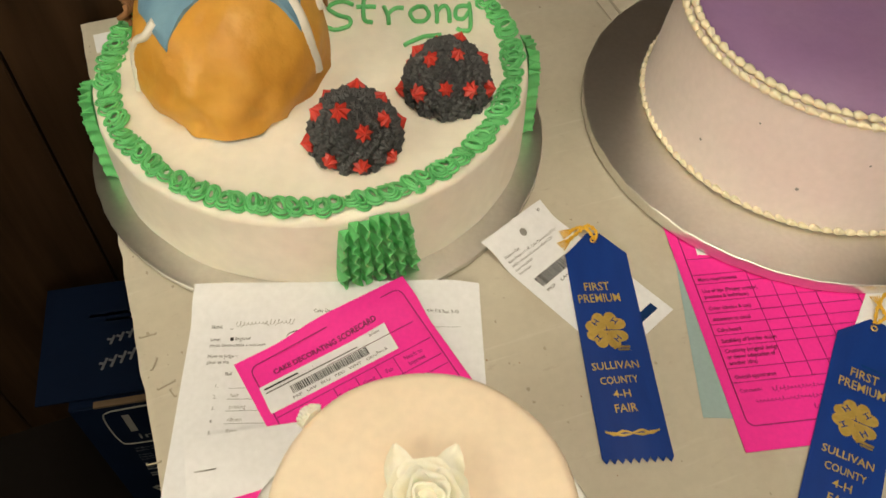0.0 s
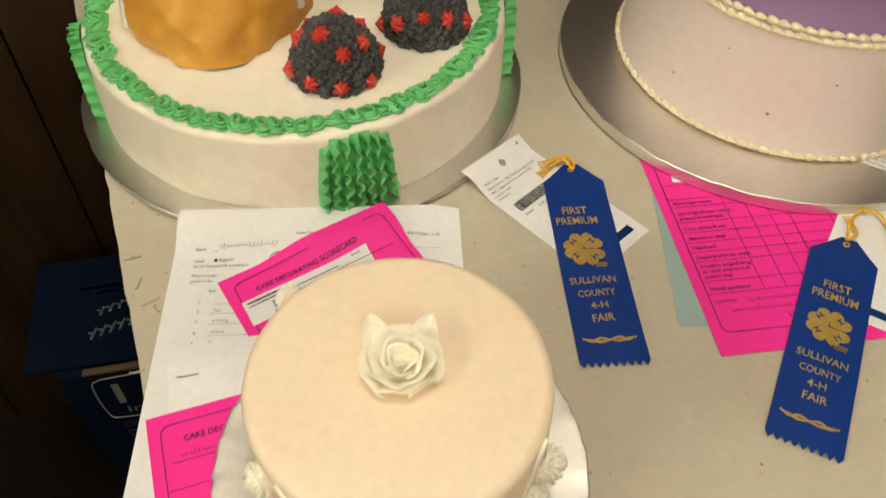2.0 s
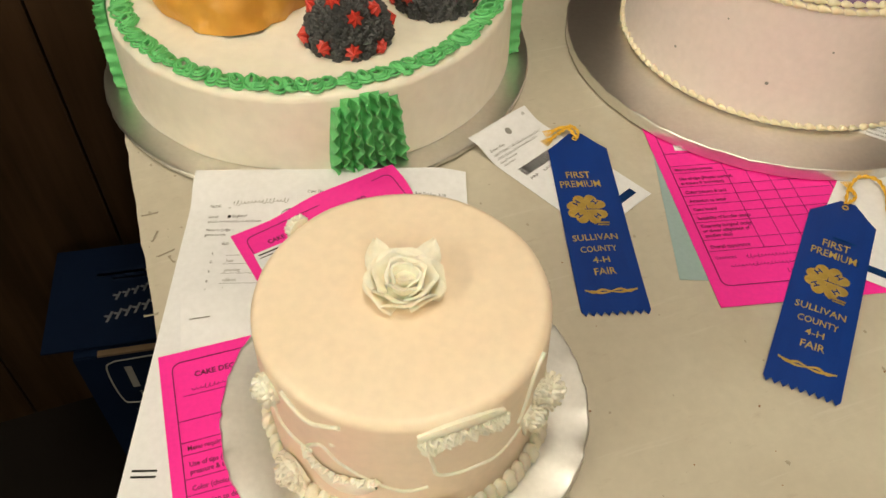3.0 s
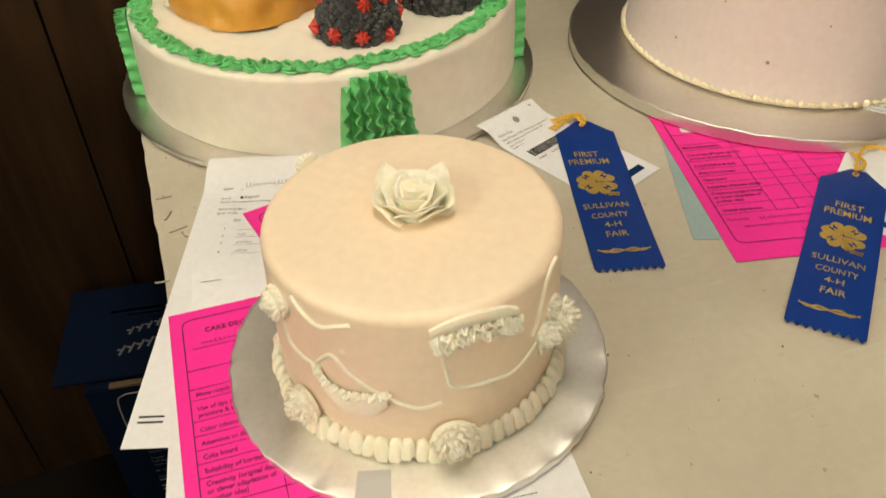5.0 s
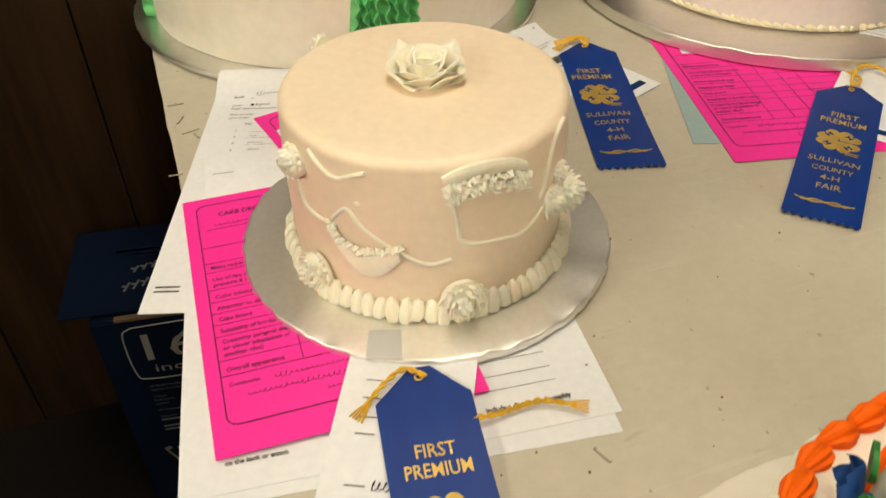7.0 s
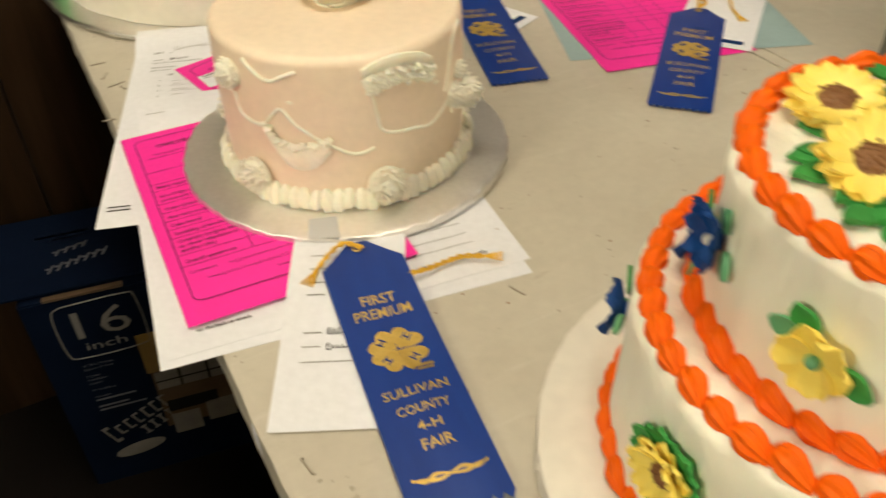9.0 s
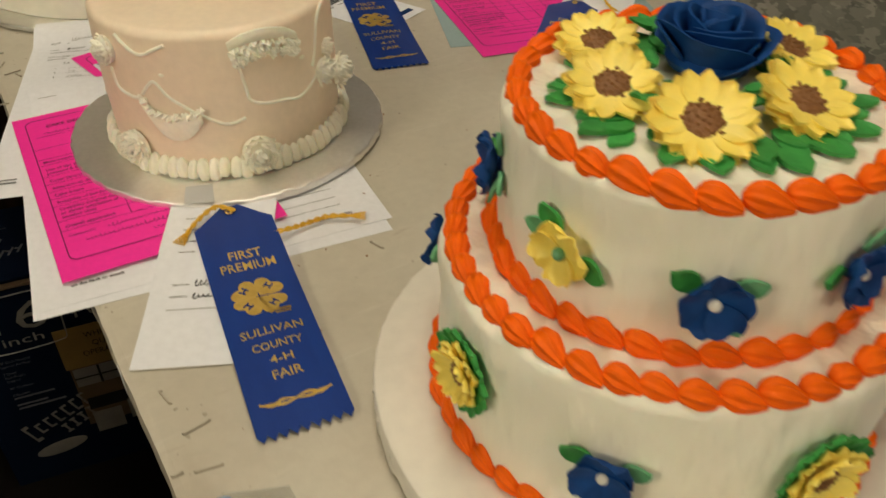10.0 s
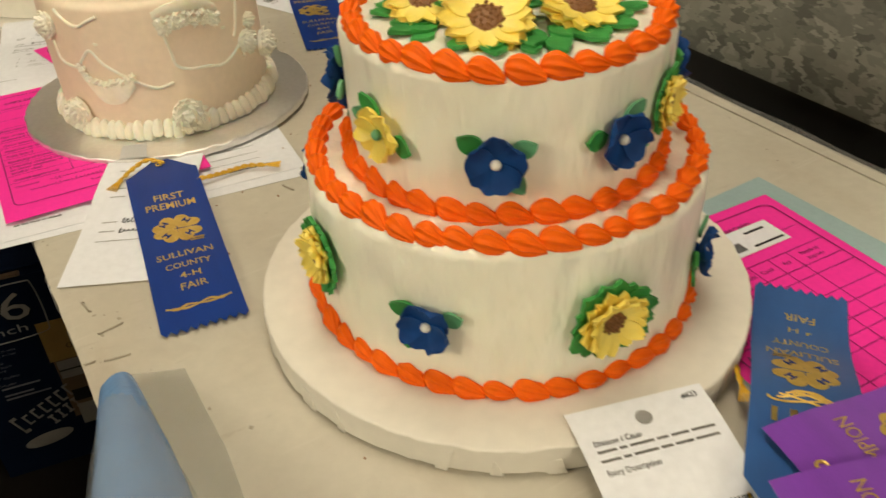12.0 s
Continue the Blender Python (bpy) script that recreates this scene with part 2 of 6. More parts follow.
def lathe(profile, steps=96, wobble=0.0, seed=0.0, freq=30.0, cap=True):
    """Turns a profile of (radius, z) round the z axis, with an uneven hand-made surface."""
    bm = bmesh.new()
    rings = []
    for r, z in profile:
        ring = []
        for i in range(steps):
            a = 2 * math.pi * i / steps
            p = Vector((r * math.cos(a), r * math.sin(a), z))
            if wobble:
                k = noise.noise(p * freq + Vector((seed, seed, 0))) * wobble
                p += Vector((math.cos(a) * k, math.sin(a) * k, k * 0.3 if z > profile[0][1] + 1e-4 else 0))
            ring.append(bm.verts.new(p))
        rings.append(ring)
    for a, b in zip(rings, rings[1:]):
        for i in range(steps):
            j = (i + 1) % steps
            bm.faces.new((a[i], a[j], b[j], b[i]))
    if cap:
        bm.faces.new(rings[0][::-1])
        bm.faces.new(rings[-1])
    return bm


def box(bm, x0, x1, y0, y1, z0, z1, bevel=0.0):
    v = [bm.verts.new((x, y, z)) for z in (z0, z1) for y in (y0, y1) for x in (x0, x1)]
    fs = [bm.faces.new([v[i] for i in q]) for q in ((0, 2, 3, 1), (4, 5, 7, 6), (0, 1, 5, 4), (1, 3, 7, 5), (3, 2, 6, 7), (2, 0, 4, 6))]
    if bevel:
        es = {e for f in fs for e in f.edges}
        bmesh.ops.bevel(bm, geom=list(es), offset=bevel, segments=2, affect="EDGES")
    return bm


def boxed(*a, bevel=0.0):
    return box(bmesh.new(), *a, bevel=bevel)


def tube(bm, pts, r, sides=6, taper=False, flat=1.0):
    """A round cord along points; taper narrows it to its ends; flat squeezes its height."""
    pts = [Vector(p) for p in pts]
    rings = []
    for i, p in enumerate(pts):
        d = (pts[min(i + 1, len(pts) - 1)] - pts[max(i - 1, 0)]).normalized()
        s = d.cross(Vector((0, 0, 1)))
        s = s.normalized() if s.length > 1e-4 else Vector((1, 0, 0))
        u = s.cross(d)
        k = r * (0.35 + 0.65 * math.sin(math.pi * i / (len(pts) - 1)) ** 0.5) if taper else r
        rings.append([bm.verts.new(p + s * k * math.cos(2 * math.pi * j / sides) + u * k * flat * math.sin(2 * math.pi * j / sides)) for j in range(sides)])
    for a, b in zip(rings, rings[1:]):
        for j in range(sides):
            q = (j + 1) % sides
            bm.faces.new((a[j], b[j], b[q], a[q]))
    bm.faces.new(rings[0])
    bm.faces.new(rings[-1][::-1])
    return bm


def smooth_path(pts, n=6):
    """Rounded points through a few (Catmull-Rom)."""
    p = [Vector(q) for q in pts]
    p = [2 * p[0] - p[1], *p, 2 * p[-1] - p[-2]]
    out = []
    for i in range(1, len(p) - 2):
        a, b, c, d = p[i - 1:i + 3]
        for k in range(n):
            t = k / n
            out.append(0.5 * (2 * b + (c - a) * t + (2 * a - 5 * b + 4 * c - d) * t * t + (3 * b - a - 3 * c + d) * t ** 3))
    return out + [p[-2]]


def sheet(outline, thick, curl=0.0, lift=None, cuts=10):
    """A sheet of paper or satin from its outline in the plane: subdivided, a little curled, with true thickness."""
    bm = bmesh.new()
    f = bm.faces.new([bm.verts.new((x, y, 0)) for x, y in outline])
    if f.normal.z < 0 or f.calc_area() and sum(outline[i - 1][0] * outline[i][1] - outline[i][0] * outline[i - 1][1] for i in range(len(outline))) < 0:
        f.normal_flip()
    xs, ys = [p[0] for p in outline], [p[1] for p in outline]
    for axis, lo, hi in ((0, min(xs), max(xs)), (1, min(ys), max(ys))):
        for i in range(1, cuts):
            co = [0, 0, 0]
            no = [0, 0, 0]
            co[axis], no[axis] = lo + (hi - lo) * i / cuts, 1
            bmesh.ops.bisect_plane(bm, geom=bm.verts[:] + bm.edges[:] + bm.faces[:], plane_co=co, plane_no=no)
    top = bm.verts[:]
    ext = bmesh.ops.extrude_face_region(bm, geom=bm.faces[:])
    for v in (g for g in ext["geom"] if isinstance(g, bmesh.types.BMVert)):
        v.co.z += thick
    for v in bm.verts:
        x, y = v.co.x, v.co.y
        if curl:
            v.co.z += curl * (0.5 + 0.5 * noise.noise(Vector((x * 14, y * 14, outline[0][0] * 9))))
        if lift:
            v.co.z += lift(x, y)
    bmesh.ops.recalc_face_normals(bm, faces=bm.faces[:])
    return bm


FONT_CACHE = {}


def lettering(text, size, depth=0.00012, align="CENTER", bold=0.0, spacing=1.0):
    """The mesh of a line of print, lying flat."""
    key = (text, size, depth, align, bold, spacing)
    if key not in FONT_CACHE:
        cu = bpy.data.curves.new("print", "FONT")
        cu.body, cu.size, cu.extrude, cu.align_x, cu.align_y = text, size, depth, align, "CENTER"
        cu.offset, cu.space_character, cu.resolution_u = bold, spacing, 2
        ob = bpy.data.objects.new("print", cu)
        me = bpy.data.meshes.new_from_object(ob)
        bpy.data.objects.remove(ob)
        bpy.data.curves.remove(cu)
        me.materials.clear()
        FONT_CACHE[key] = me
    return FONT_CACHE[key].copy()


def printed(text, size, material, parent, x, y, z, rz=0, name="printed_line", align="CENTER", bold=0.0, spacing=1.0, m=None):
    me = lettering(text, size, 0.00012, align, bold, spacing)
    me.materials.append(material)
    return part(name, me, None, parent, m=m or pose(x, y, z, 0, 0, rz))


def rules(items, material, parent, name="printed_rule", m=None):
    """Flat strokes (x0, x1, y, height), each a part of its own."""
    return [part(name, bars([it], 0), material, parent, smooth=False, m=m or Matrix.Identity(4)) for it in items]


def bars(items, depth=0.00015):
    """Flat strokes (x0, x1, y, height) in one mesh: unreadable print and ruled lines."""
    bm = bmesh.new()
    for x0, x1, y, h in items:
        box(bm, x0, x1, y - h / 2, y + h / 2, 0, depth)
    return bm


# ---- the setting ----
# the table's long edge runs along U; N points across the table
U, N = Vector((-0.350, 0.937, 0)), Vector((0.937, 0.350, 0))
TURN_T = math.degrees(math.atan2(0.350, 0.937))
ROOM = pose(0, 0, 0, 0, 0, TURN_T)          # local x across the table, local y along it
L_EDGE, SEAM, R_EDGE, FAR, NEAR = -0.0922, 0.4125, 0.4275, 0.752, -0.95


def slab(name, a, material, label, category="", bevel=0.0):
    ob = part(name, boxed(*a, bevel=bevel), material, None, smooth=False, m=ROOM)
    return tagged(ob, label, category or name.split("_")[0], kind="structure")


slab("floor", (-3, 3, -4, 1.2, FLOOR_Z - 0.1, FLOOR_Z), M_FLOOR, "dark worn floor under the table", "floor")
slab("ceiling", (-3, 3, -4, 1.2, 2.4, 2.5), M_CEIL, "plain off-white ceiling", "ceiling")
slab("wall_west", (-3.1, -3, -4, 1.2, FLOOR_Z, 2.4), M_WALL, "plain cream wall", "wall")
slab("wall_east", (3, 3.1, -4, 1.2, FLOOR_Z, 2.4), M_WALL, "plain cream wall", "wall")
slab("wall_south", (-3.1, 3.1, -4.1, -4, FLOOR_Z, 2.4), M_WALL, "plain cream wall", "wall")
# added out of view: keeps the left lamp off carton, floor and lower panelling
slab("wall_low", (-0.66, -0.60, -1.6, 0.76, FLOOR_Z, 0.97), M_PANEL, "unseen low partition added to shade the carton and floor", "partition")
slab("wall_north", (-3.1, 3.1, 0.79, 0.9, FLOOR_Z, 2.4), M_DARK, "wall behind dark wooden panelling", "wall")


def build_table():
    t = thing("table", "off-white painted wooden table with chipped edges", "table", ROOM)
    bm = boxed(L_EDGE, SEAM - 0.0007, NEAR, FAR, TABLE_Z - 0.028, TABLE_Z)
    long = [e for e in bm.edges if e.calc_length() > 0.2]
    bmesh.ops.subdivide_edges(bm, edges=long, cuts=110, use_grid_fill=True)
    for v in bm.verts:
        if abs(v.co.x - L_EDGE) < 1e-4:
            v.co.x += 0.0016 * noise.noise(v.co * 60)
            if v.co.z > TABLE_Z - 0.001:
                v.co.z -= 0.0006 + 0.0012 * max(0, noise.noise(v.co * 45))
    part("tabletop", bm, M_TABLE, t, smooth=False)
    for x in (L_EDGE + 0.10, R_EDGE - 0.06):
        for y in (NEAR + 0.08, FAR - 0.08):
            part("leg", boxed(x - 0.02, x + 0.02, y - 0.02, y + 0.02, FLOOR_Z, TABLE_Z - 0.028, bevel=0.003), M_TABLE, t)
    part("edge_board", boxed(SEAM + 0.0007, R_EDGE, NEAR, FAR, TABLE_Z - 0.028, TABLE_Z - 0.0002, bevel=0.0012), M_TABLE, t, "narrow painted edge board", smooth=False)
    # a loose film of clear tape runs along the far long edge
    film = bmesh.new()
    rows = []
    for y in np.arange(NEAR, 0.03, 0.01):
        k = 0.0016 * noise.noise(Vector((y * 18, 3, 0)))
        rows.append([film.verts.new((R_EDGE + dx + k, y, TABLE_Z + dz + 0.5 * k)) for dx, dz in ((-0.004, 0.0006), (-0.001, 0.0026), (0.0015, 0.0022), (0.0045, -0.002))])
    for a, b in zip(rows, rows[1:]):
        for j in range(3):
            film.faces.new((a[j], a[j + 1], b[j + 1], b[j]))
    part("edge_film", film, M_CLEAR, t, "thin loose film of clear tape")
    return t


build_table()
side_table = thing("table", "off-white painted side table butted against the long table", "table", ROOM)
part("tabletop", boxed(R_EDGE + 0.001, 1.15, 0.028, FAR, TABLE_Z - 0.028, TABLE_Z - 0.0003, bevel=0.001), M_TABLE, side_table, smooth=False)
for x in (R_EDGE + 0.06, 1.09):
    for y in (0.09, FAR - 0.07):
        part("leg", boxed(x - 0.02, x + 0.02, y - 0.02, y + 0.02, FLOOR_Z, TABLE_Z - 0.0285, bevel=0.003), M_TABLE, side_table)


def build_panelling():
    w = thing("panelled_wall", "dark brown wooden panelling with vertical grooves", "wall", ROOM, kind="structure")
    # boards between grooves; one groove lies a third of a metre left of the table
    edges = [-3.0, -2.55, -2.18, -1.75, -1.42, -1.02, -0.72, -0.40, -0.1756, 0.10, 0.42, 0.85, 1.2, 1.6, 2.0, 2.4, 3.0]
    for a, b in zip(edges, edges[1:]):
        part("panel_board", boxed(a + 0.0016, b - 0.0016, 0.762, 0.788, FLOOR_Z, 2.4, bevel=0.0015), M_PANEL, w, smooth=False)
    return w


build_panelling()


def build_steel():
    s = thing("steel_sheet", "mottled galvanised steel sheet standing along the table", "metal sheet", ROOM)
    bm = boxed(0.462, 0.466, NEAR, 0.024, TABLE_Z + 0.010, 1.12)
    part("sheet", bm, M_GALV, s, smooth=False)
    part("backing", boxed(0.4665, 0.50, NEAR, 0.024, FLOOR_Z, 1.11), M_DARK, s, "black backing", smooth=False)
    return s


build_steel()

# lamps on the ceiling
for x, y, turn in ((-2.3, -1.4, 0), (0.1, 0.0, 0), (1.1, -2.5, 0)):
    li = thing("ceiling_light", "long white fluorescent ceiling light", "ceiling light", pose(x, y, 2.4, 0, 0, turn), "ceiling lights")
    part("housing", boxed(-0.26, 0.26, -0.65, 0.65, -0.06, 0, bevel=0.01), M_LAMP, li)
    part("diffuser", boxed(-0.23, 0.23, -0.60, 0.60, -0.09, -0.0605, bevel=0.01), M_GLOW, li, "glowing frosted diffuser")


# ---- cakes: boards and bodies ----
def cake_board(label, c, r, top, material, crimp=0.0, thick=0.008, seed=0.0):
    t = thing("cake_board", label, "cake board", pose(c[0], c[1], 0))
    steps = 160
    bm = lathe([(r - 0.003, TABLE_Z + 0.0015), (r, TABLE_Z + 0.003), (r, TABLE_Z + 0.0035), (r, top - 0.0012), (r - 0.0002, top - 0.0005), (r - 0.0006, top - 0.0001), (r - 0.0014, top), (r - 0.004, top), (r - 0.008, top), (r - 0.02, top), (r * 0.5, top)], steps)
    for v in bm.verts:
        d = math.hypot(v.co.x, v.co.y)
        if crimp and d > r - 0.021:
            a = math.atan2(v.co.y, v.co.x)
            k = crimp * (0.45 * noise.noise(Vector((math.cos(a) * 9, math.sin(a) * 9, seed))) + 0.8 * noise.noise(Vector((math.cos(a) * 30, math.sin(a) * 30, v.co.z * 90 + seed))))
            v.co.x *= 1 + k / r
            v.co.y *= 1 + k / r
            if v.co.z > TABLE_Z + 0.0035:
                v.co.z += crimp * 1.2 * noise.noise(Vector((math.cos(a) * 15, math.sin(a) * 15, seed + 4 + d * 40))) * max(0, (d - r + 0.009) / 0.009)
    part("board", bm, material, t)
    return t


def cake_profile(r, z0, z1, edge, bulge=0.0, taper=0.0):
    out = [(r + taper, z0)]
    for i in range(1, 12):
        s = i / 12
        out.append((r + taper * (1 - s) + bulge * math.sin(math.pi * s), z0 + (z1 - edge - z0) * s))
    for i in range(0, 7):
        a = math.pi / 2 * i / 6
        out.append((r - edge + edge * math.cos(a), z1 - edge + edge * math.sin(a)))
    for k in (0.75, 0.5, 0.25, 0.05):
        out.append(((r - edge) * k, z1))
    return out


GREEN_C, LAV_C, PEACH_C, OR_C = (-0.097, 0.5365), (0.3445, 0.5575), (-0.001, 0.147), (0.2025, -0.166)
cake_board("round silver foil cake board under the white and green cake", (-0.0968, 0.5298), 0.1960, TABLE_Z + 0.007, M_FOIL_GOLD, 0.001, seed=1)
cake_board("large round silver foil cake board under the lavender cake", (0.3365, 0.5555), 0.1978, TABLE_Z + 0.0138, M_FOIL_GOLD, 0.001, seed=2)
cake_board("crimped silver foil cake board under the peach cake", (-0.0018, 0.1474), 0.115, TABLE_Z + 0.008, M_FOIL, 0.0017, seed=3)
cake_board("thick round cake board wrapped in white paper", (0.2033, -0.1663), 0.1367, TABLE_Z + 0.018, M_BOARDW, 0.0010, seed=4)

# creased folds where the white paper is tucked round its board
wrapped = next(o for o in bpy.data.objects if o.name.startswith("cake_board") and "white paper" in o.get("label", ""))
rng = random.Random(31)
for i in range(24):
    a = 2 * math.pi * (i + rng.uniform(-0.35, 0.35)) / 24
    w, lean, h0 = rng.uniform(0.004, 0.013), rng.uniform(-0.006, 0.006), rng.uniform(0.010, 0.0155)
    bm = bmesh.new()
    quad = [(-w / 2, 0.0012), (w / 2, 0.0012), (w / 2 + lean, h0), (-w / 2 * rng.uniform(-0.6, 0.8) + lean, h0 + rng.uniform(-0.002, 0.001))]
    near, far = ([bm.verts.new((x, z, d + (0.0005 if k in (1, 2) else 0))) for k, (x, z) in enumerate(quad)] for d in (-0.0015, 0.0001))
    bm.faces.new(far)
    bm.faces.new(near[::-1])
    for k in range(4):
        bm.faces.new((near[k], near[(k + 1) % 4], far[(k + 1) % 4], far[k]))
    out, side = Vector((math.cos(a), math.sin(a), 0)), Vector((-math.sin(a), math.cos(a), 0))
    m = Matrix((side, Vector((0, 0, 1)), out)).transposed().to_4x4()
    part("paper_fold", bm, M_BOARDW, wrapped, smooth=False, m=Matrix.Translation(out * 0.1366 + Vector((0, 0, TABLE_Z))) @ m)

green_cake = thing("decorated_cake", "round white buttercream cake with piped green border and ruffles", "cake", pose(*GREEN_C, 0))
part("cake_body", lathe(cake_profile(0.1768, TABLE_Z + 0.0075, 0.829, 0.007, 0, 0.002), 128, 0.0012, 1, 35), M_CREAM, green_cake)
lav_cake = thing("decorated_cake", "pale lavender iced cake with purple top and cream beads", "cake", pose(*LAV_C, 0))
part("cake_body", lathe(cake_profile(0.1400, TABLE_Z + 0.0143, 0.868, 0.006, 0, 0.0110), 128, 0.0006, 2, 30), M_LAV, lav_cake)
peach_cake = thing("decorated_cake", "peach fondant cake with ivory piped rose, scrolls and shells", "cake", pose(*PEACH_C, 0))
part("cake_body", lathe(cake_profile(0.0815, TABLE_Z + 0.0085, 0.861, 0.006, 0.0006), 128, 0.0006, 3, 30), M_PEACH, peach_cake)
orange_cake = thing("tiered_cake", "two-tier white cake with orange shell borders and icing flowers", "cake", pose(*OR_C, 0))
part("lower_tier", lathe(cake_profile(0.1030, TABLE_Z + 0.0185, 0.851, 0.006), 128, 0.0022, 4, 40), M_CREAM_TIER, orange_cake)
part("upper_tier", lathe(cake_profile(0.0780, 0.8515, 0.9185, 0.005), 128, 0.0020, 5, 40), M_CREAM_TIER, orange_cake)


# ---- icing pieces ----
def shell_mesh(length, width, height, ridges, material, name="shell", rows=9, cols=14, depth=0.13, tail=0.25, power=0.85, base=0.0, twist=1.2):
    """A piped shell: a ridged bulb that draws out to a tail along +x, lying on z = 0."""
    bm = bmesh.new()
    rings = []
    for i in range(rows):
        s = i / (rows - 1)
        k = (base + (1 - base) * math.sin(math.pi * min(1, s * 0.95 + 0.05) ** 0.66) ** power) * (1 - s * (1 - tail) * 0.6) if s < 0.97 else 0.12 + base * 0.5
        ring = []
        for j in range(cols):
            a = 2 * math.pi * j / cols
            rr = 1 + depth * math.cos(ridges * (a + twist * s * 0.35))
            ring.append(bm.verts.new(((s - 0.42) * length, width / 2 * k * rr * math.cos(a), height * 0.42 + height * 0.5 * k * rr * math.sin(a) - height * 0.25 * s * s)))
        rings.append(ring)
    for a, b in zip(rings, rings[1:]):
        for j in range(cols):
            q = (j + 1) % cols
            bm.faces.new((a[j], a[q], b[q], b[j]))
    bm.faces.new(rings[0][::-1])
    bm.faces.new(rings[-1])
    bmesh.ops.recalc_face_normals(bm, faces=bm.faces[:])
    return mesh_of(bm, material, True, name)


def star_mesh(r, h, points, material, name="star", twist=0.3, rings=5):
    """A piped star: a pointed bulb with deep grooves."""
    bm = bmesh.new()
    cols = points * 2
    prev = None
    for i in range(rings):
        s = i / (rings - 1)
        rad = r * (0.85 + 0.3 * math.sin(math.pi * min(1, s * 1.4))) * (1 - s ** 1.6) + 1e-5
        ring = []
        for j in range(cols):
            a = math.pi * j / points + twist * s
            k = 1.0 if j % 2 == 0 else 0.62
            ring.append(bm.verts.new((rad * k * math.cos(a), rad * k * math.sin(a), h * s)))
        if prev:
            for j in range(cols):
                q = (j + 1) % cols
                bm.faces.new((prev[j], prev[q], ring[q], ring[j]))
        prev = ring
    bm.faces.new(prev)
    return mesh_of(bm, material, False, name)


def ring_of(name, meshes, parent, r, z, count, make, jitter=0.06):
    """Pieces set side by side round a circle; make(angle, rng) gives each piece's pose."""
    rng = random.Random(hash((round(r * 1e4), count)) % 1000)
    for i in range(count):
        a = 2 * math.pi * (i + rng.uniform(-jitter, jitter)) / count
        part(name, meshes[i % len(meshes)], None, parent, m=make(a, rng))


def on_ring(r, z, a, tilt=0.0, spin=0.0, scale=1.0):
    """Local x along the ring, local z up, tilted outward by tilt degrees."""
    return Matrix.Translation((r * math.cos(a), r * math.sin(a), z)) @ Matrix.Rotation(a + math.pi / 2, 4, "Z") @ Matrix.Rotation(radians(tilt), 4, "X") @ Matrix.Rotation(radians(spin), 4, "Z") @ Matrix.Scale(scale, 4)


def on_wall(c_r, a_deg, z, roll=0.0, scale=1.0):
    """On an upright round wall: local z points out, local x along the wall to the right as seen from outside, local y up."""
    a = radians(a_deg)
    out = Vector((math.cos(a), math.sin(a), 0))
    right = Vector((-math.sin(a), math.cos(a), 0))
    m = Matrix((right, Vector((0, 0, 1)), out)).transposed().to_4x4()
    return Matrix.Translation(out * c_r + Vector((0, 0, z))) @ m @ Matrix.Rotation(radians(roll), 4, "Z") @ Matrix.Scale(scale, 4)


# ---- white and green cake ----
def loop_mesh(seed):
    rng = random.Random(seed)
    bm = bmesh.new()
    for k in range(3):
        pts = []
        w, h = 0.0072 - 0.0017 * k + rng.uniform(-0.0012, 0.0012), 0.0104 - 0.0024 * k + rng.uniform(-0.0012, 0.0012)
        for i in range(15):
            a = 2 * math.pi * i / 14 * 1.02 + seed
            pts.append((w * 0.85 * math.cos(a) + 0.0012 * i / 14, h * math.sin(a), 0.0022 + 0.0014 * k + 0.0012 * math.cos(a + seed) + 0.001 * i / 14))
        tube(bm, pts, 0.0014, 5)
    return mesh_of(bm, M_GREEN, True, "icing_loop")


loops = [loop_mesh(i * 1.7) for i in range(9)]
ring_of("icing_loop", loops, green_cake, 0.170, 0.829, 104, lambda a, g: on_ring(0.1642 + g.uniform(-0.0012, 0.0012), 0.8275, a, -6 + g.uniform(-14, 14), 24 + g.uniform(-14, 14), g.uniform(0.82, 1.02)), 0.22)


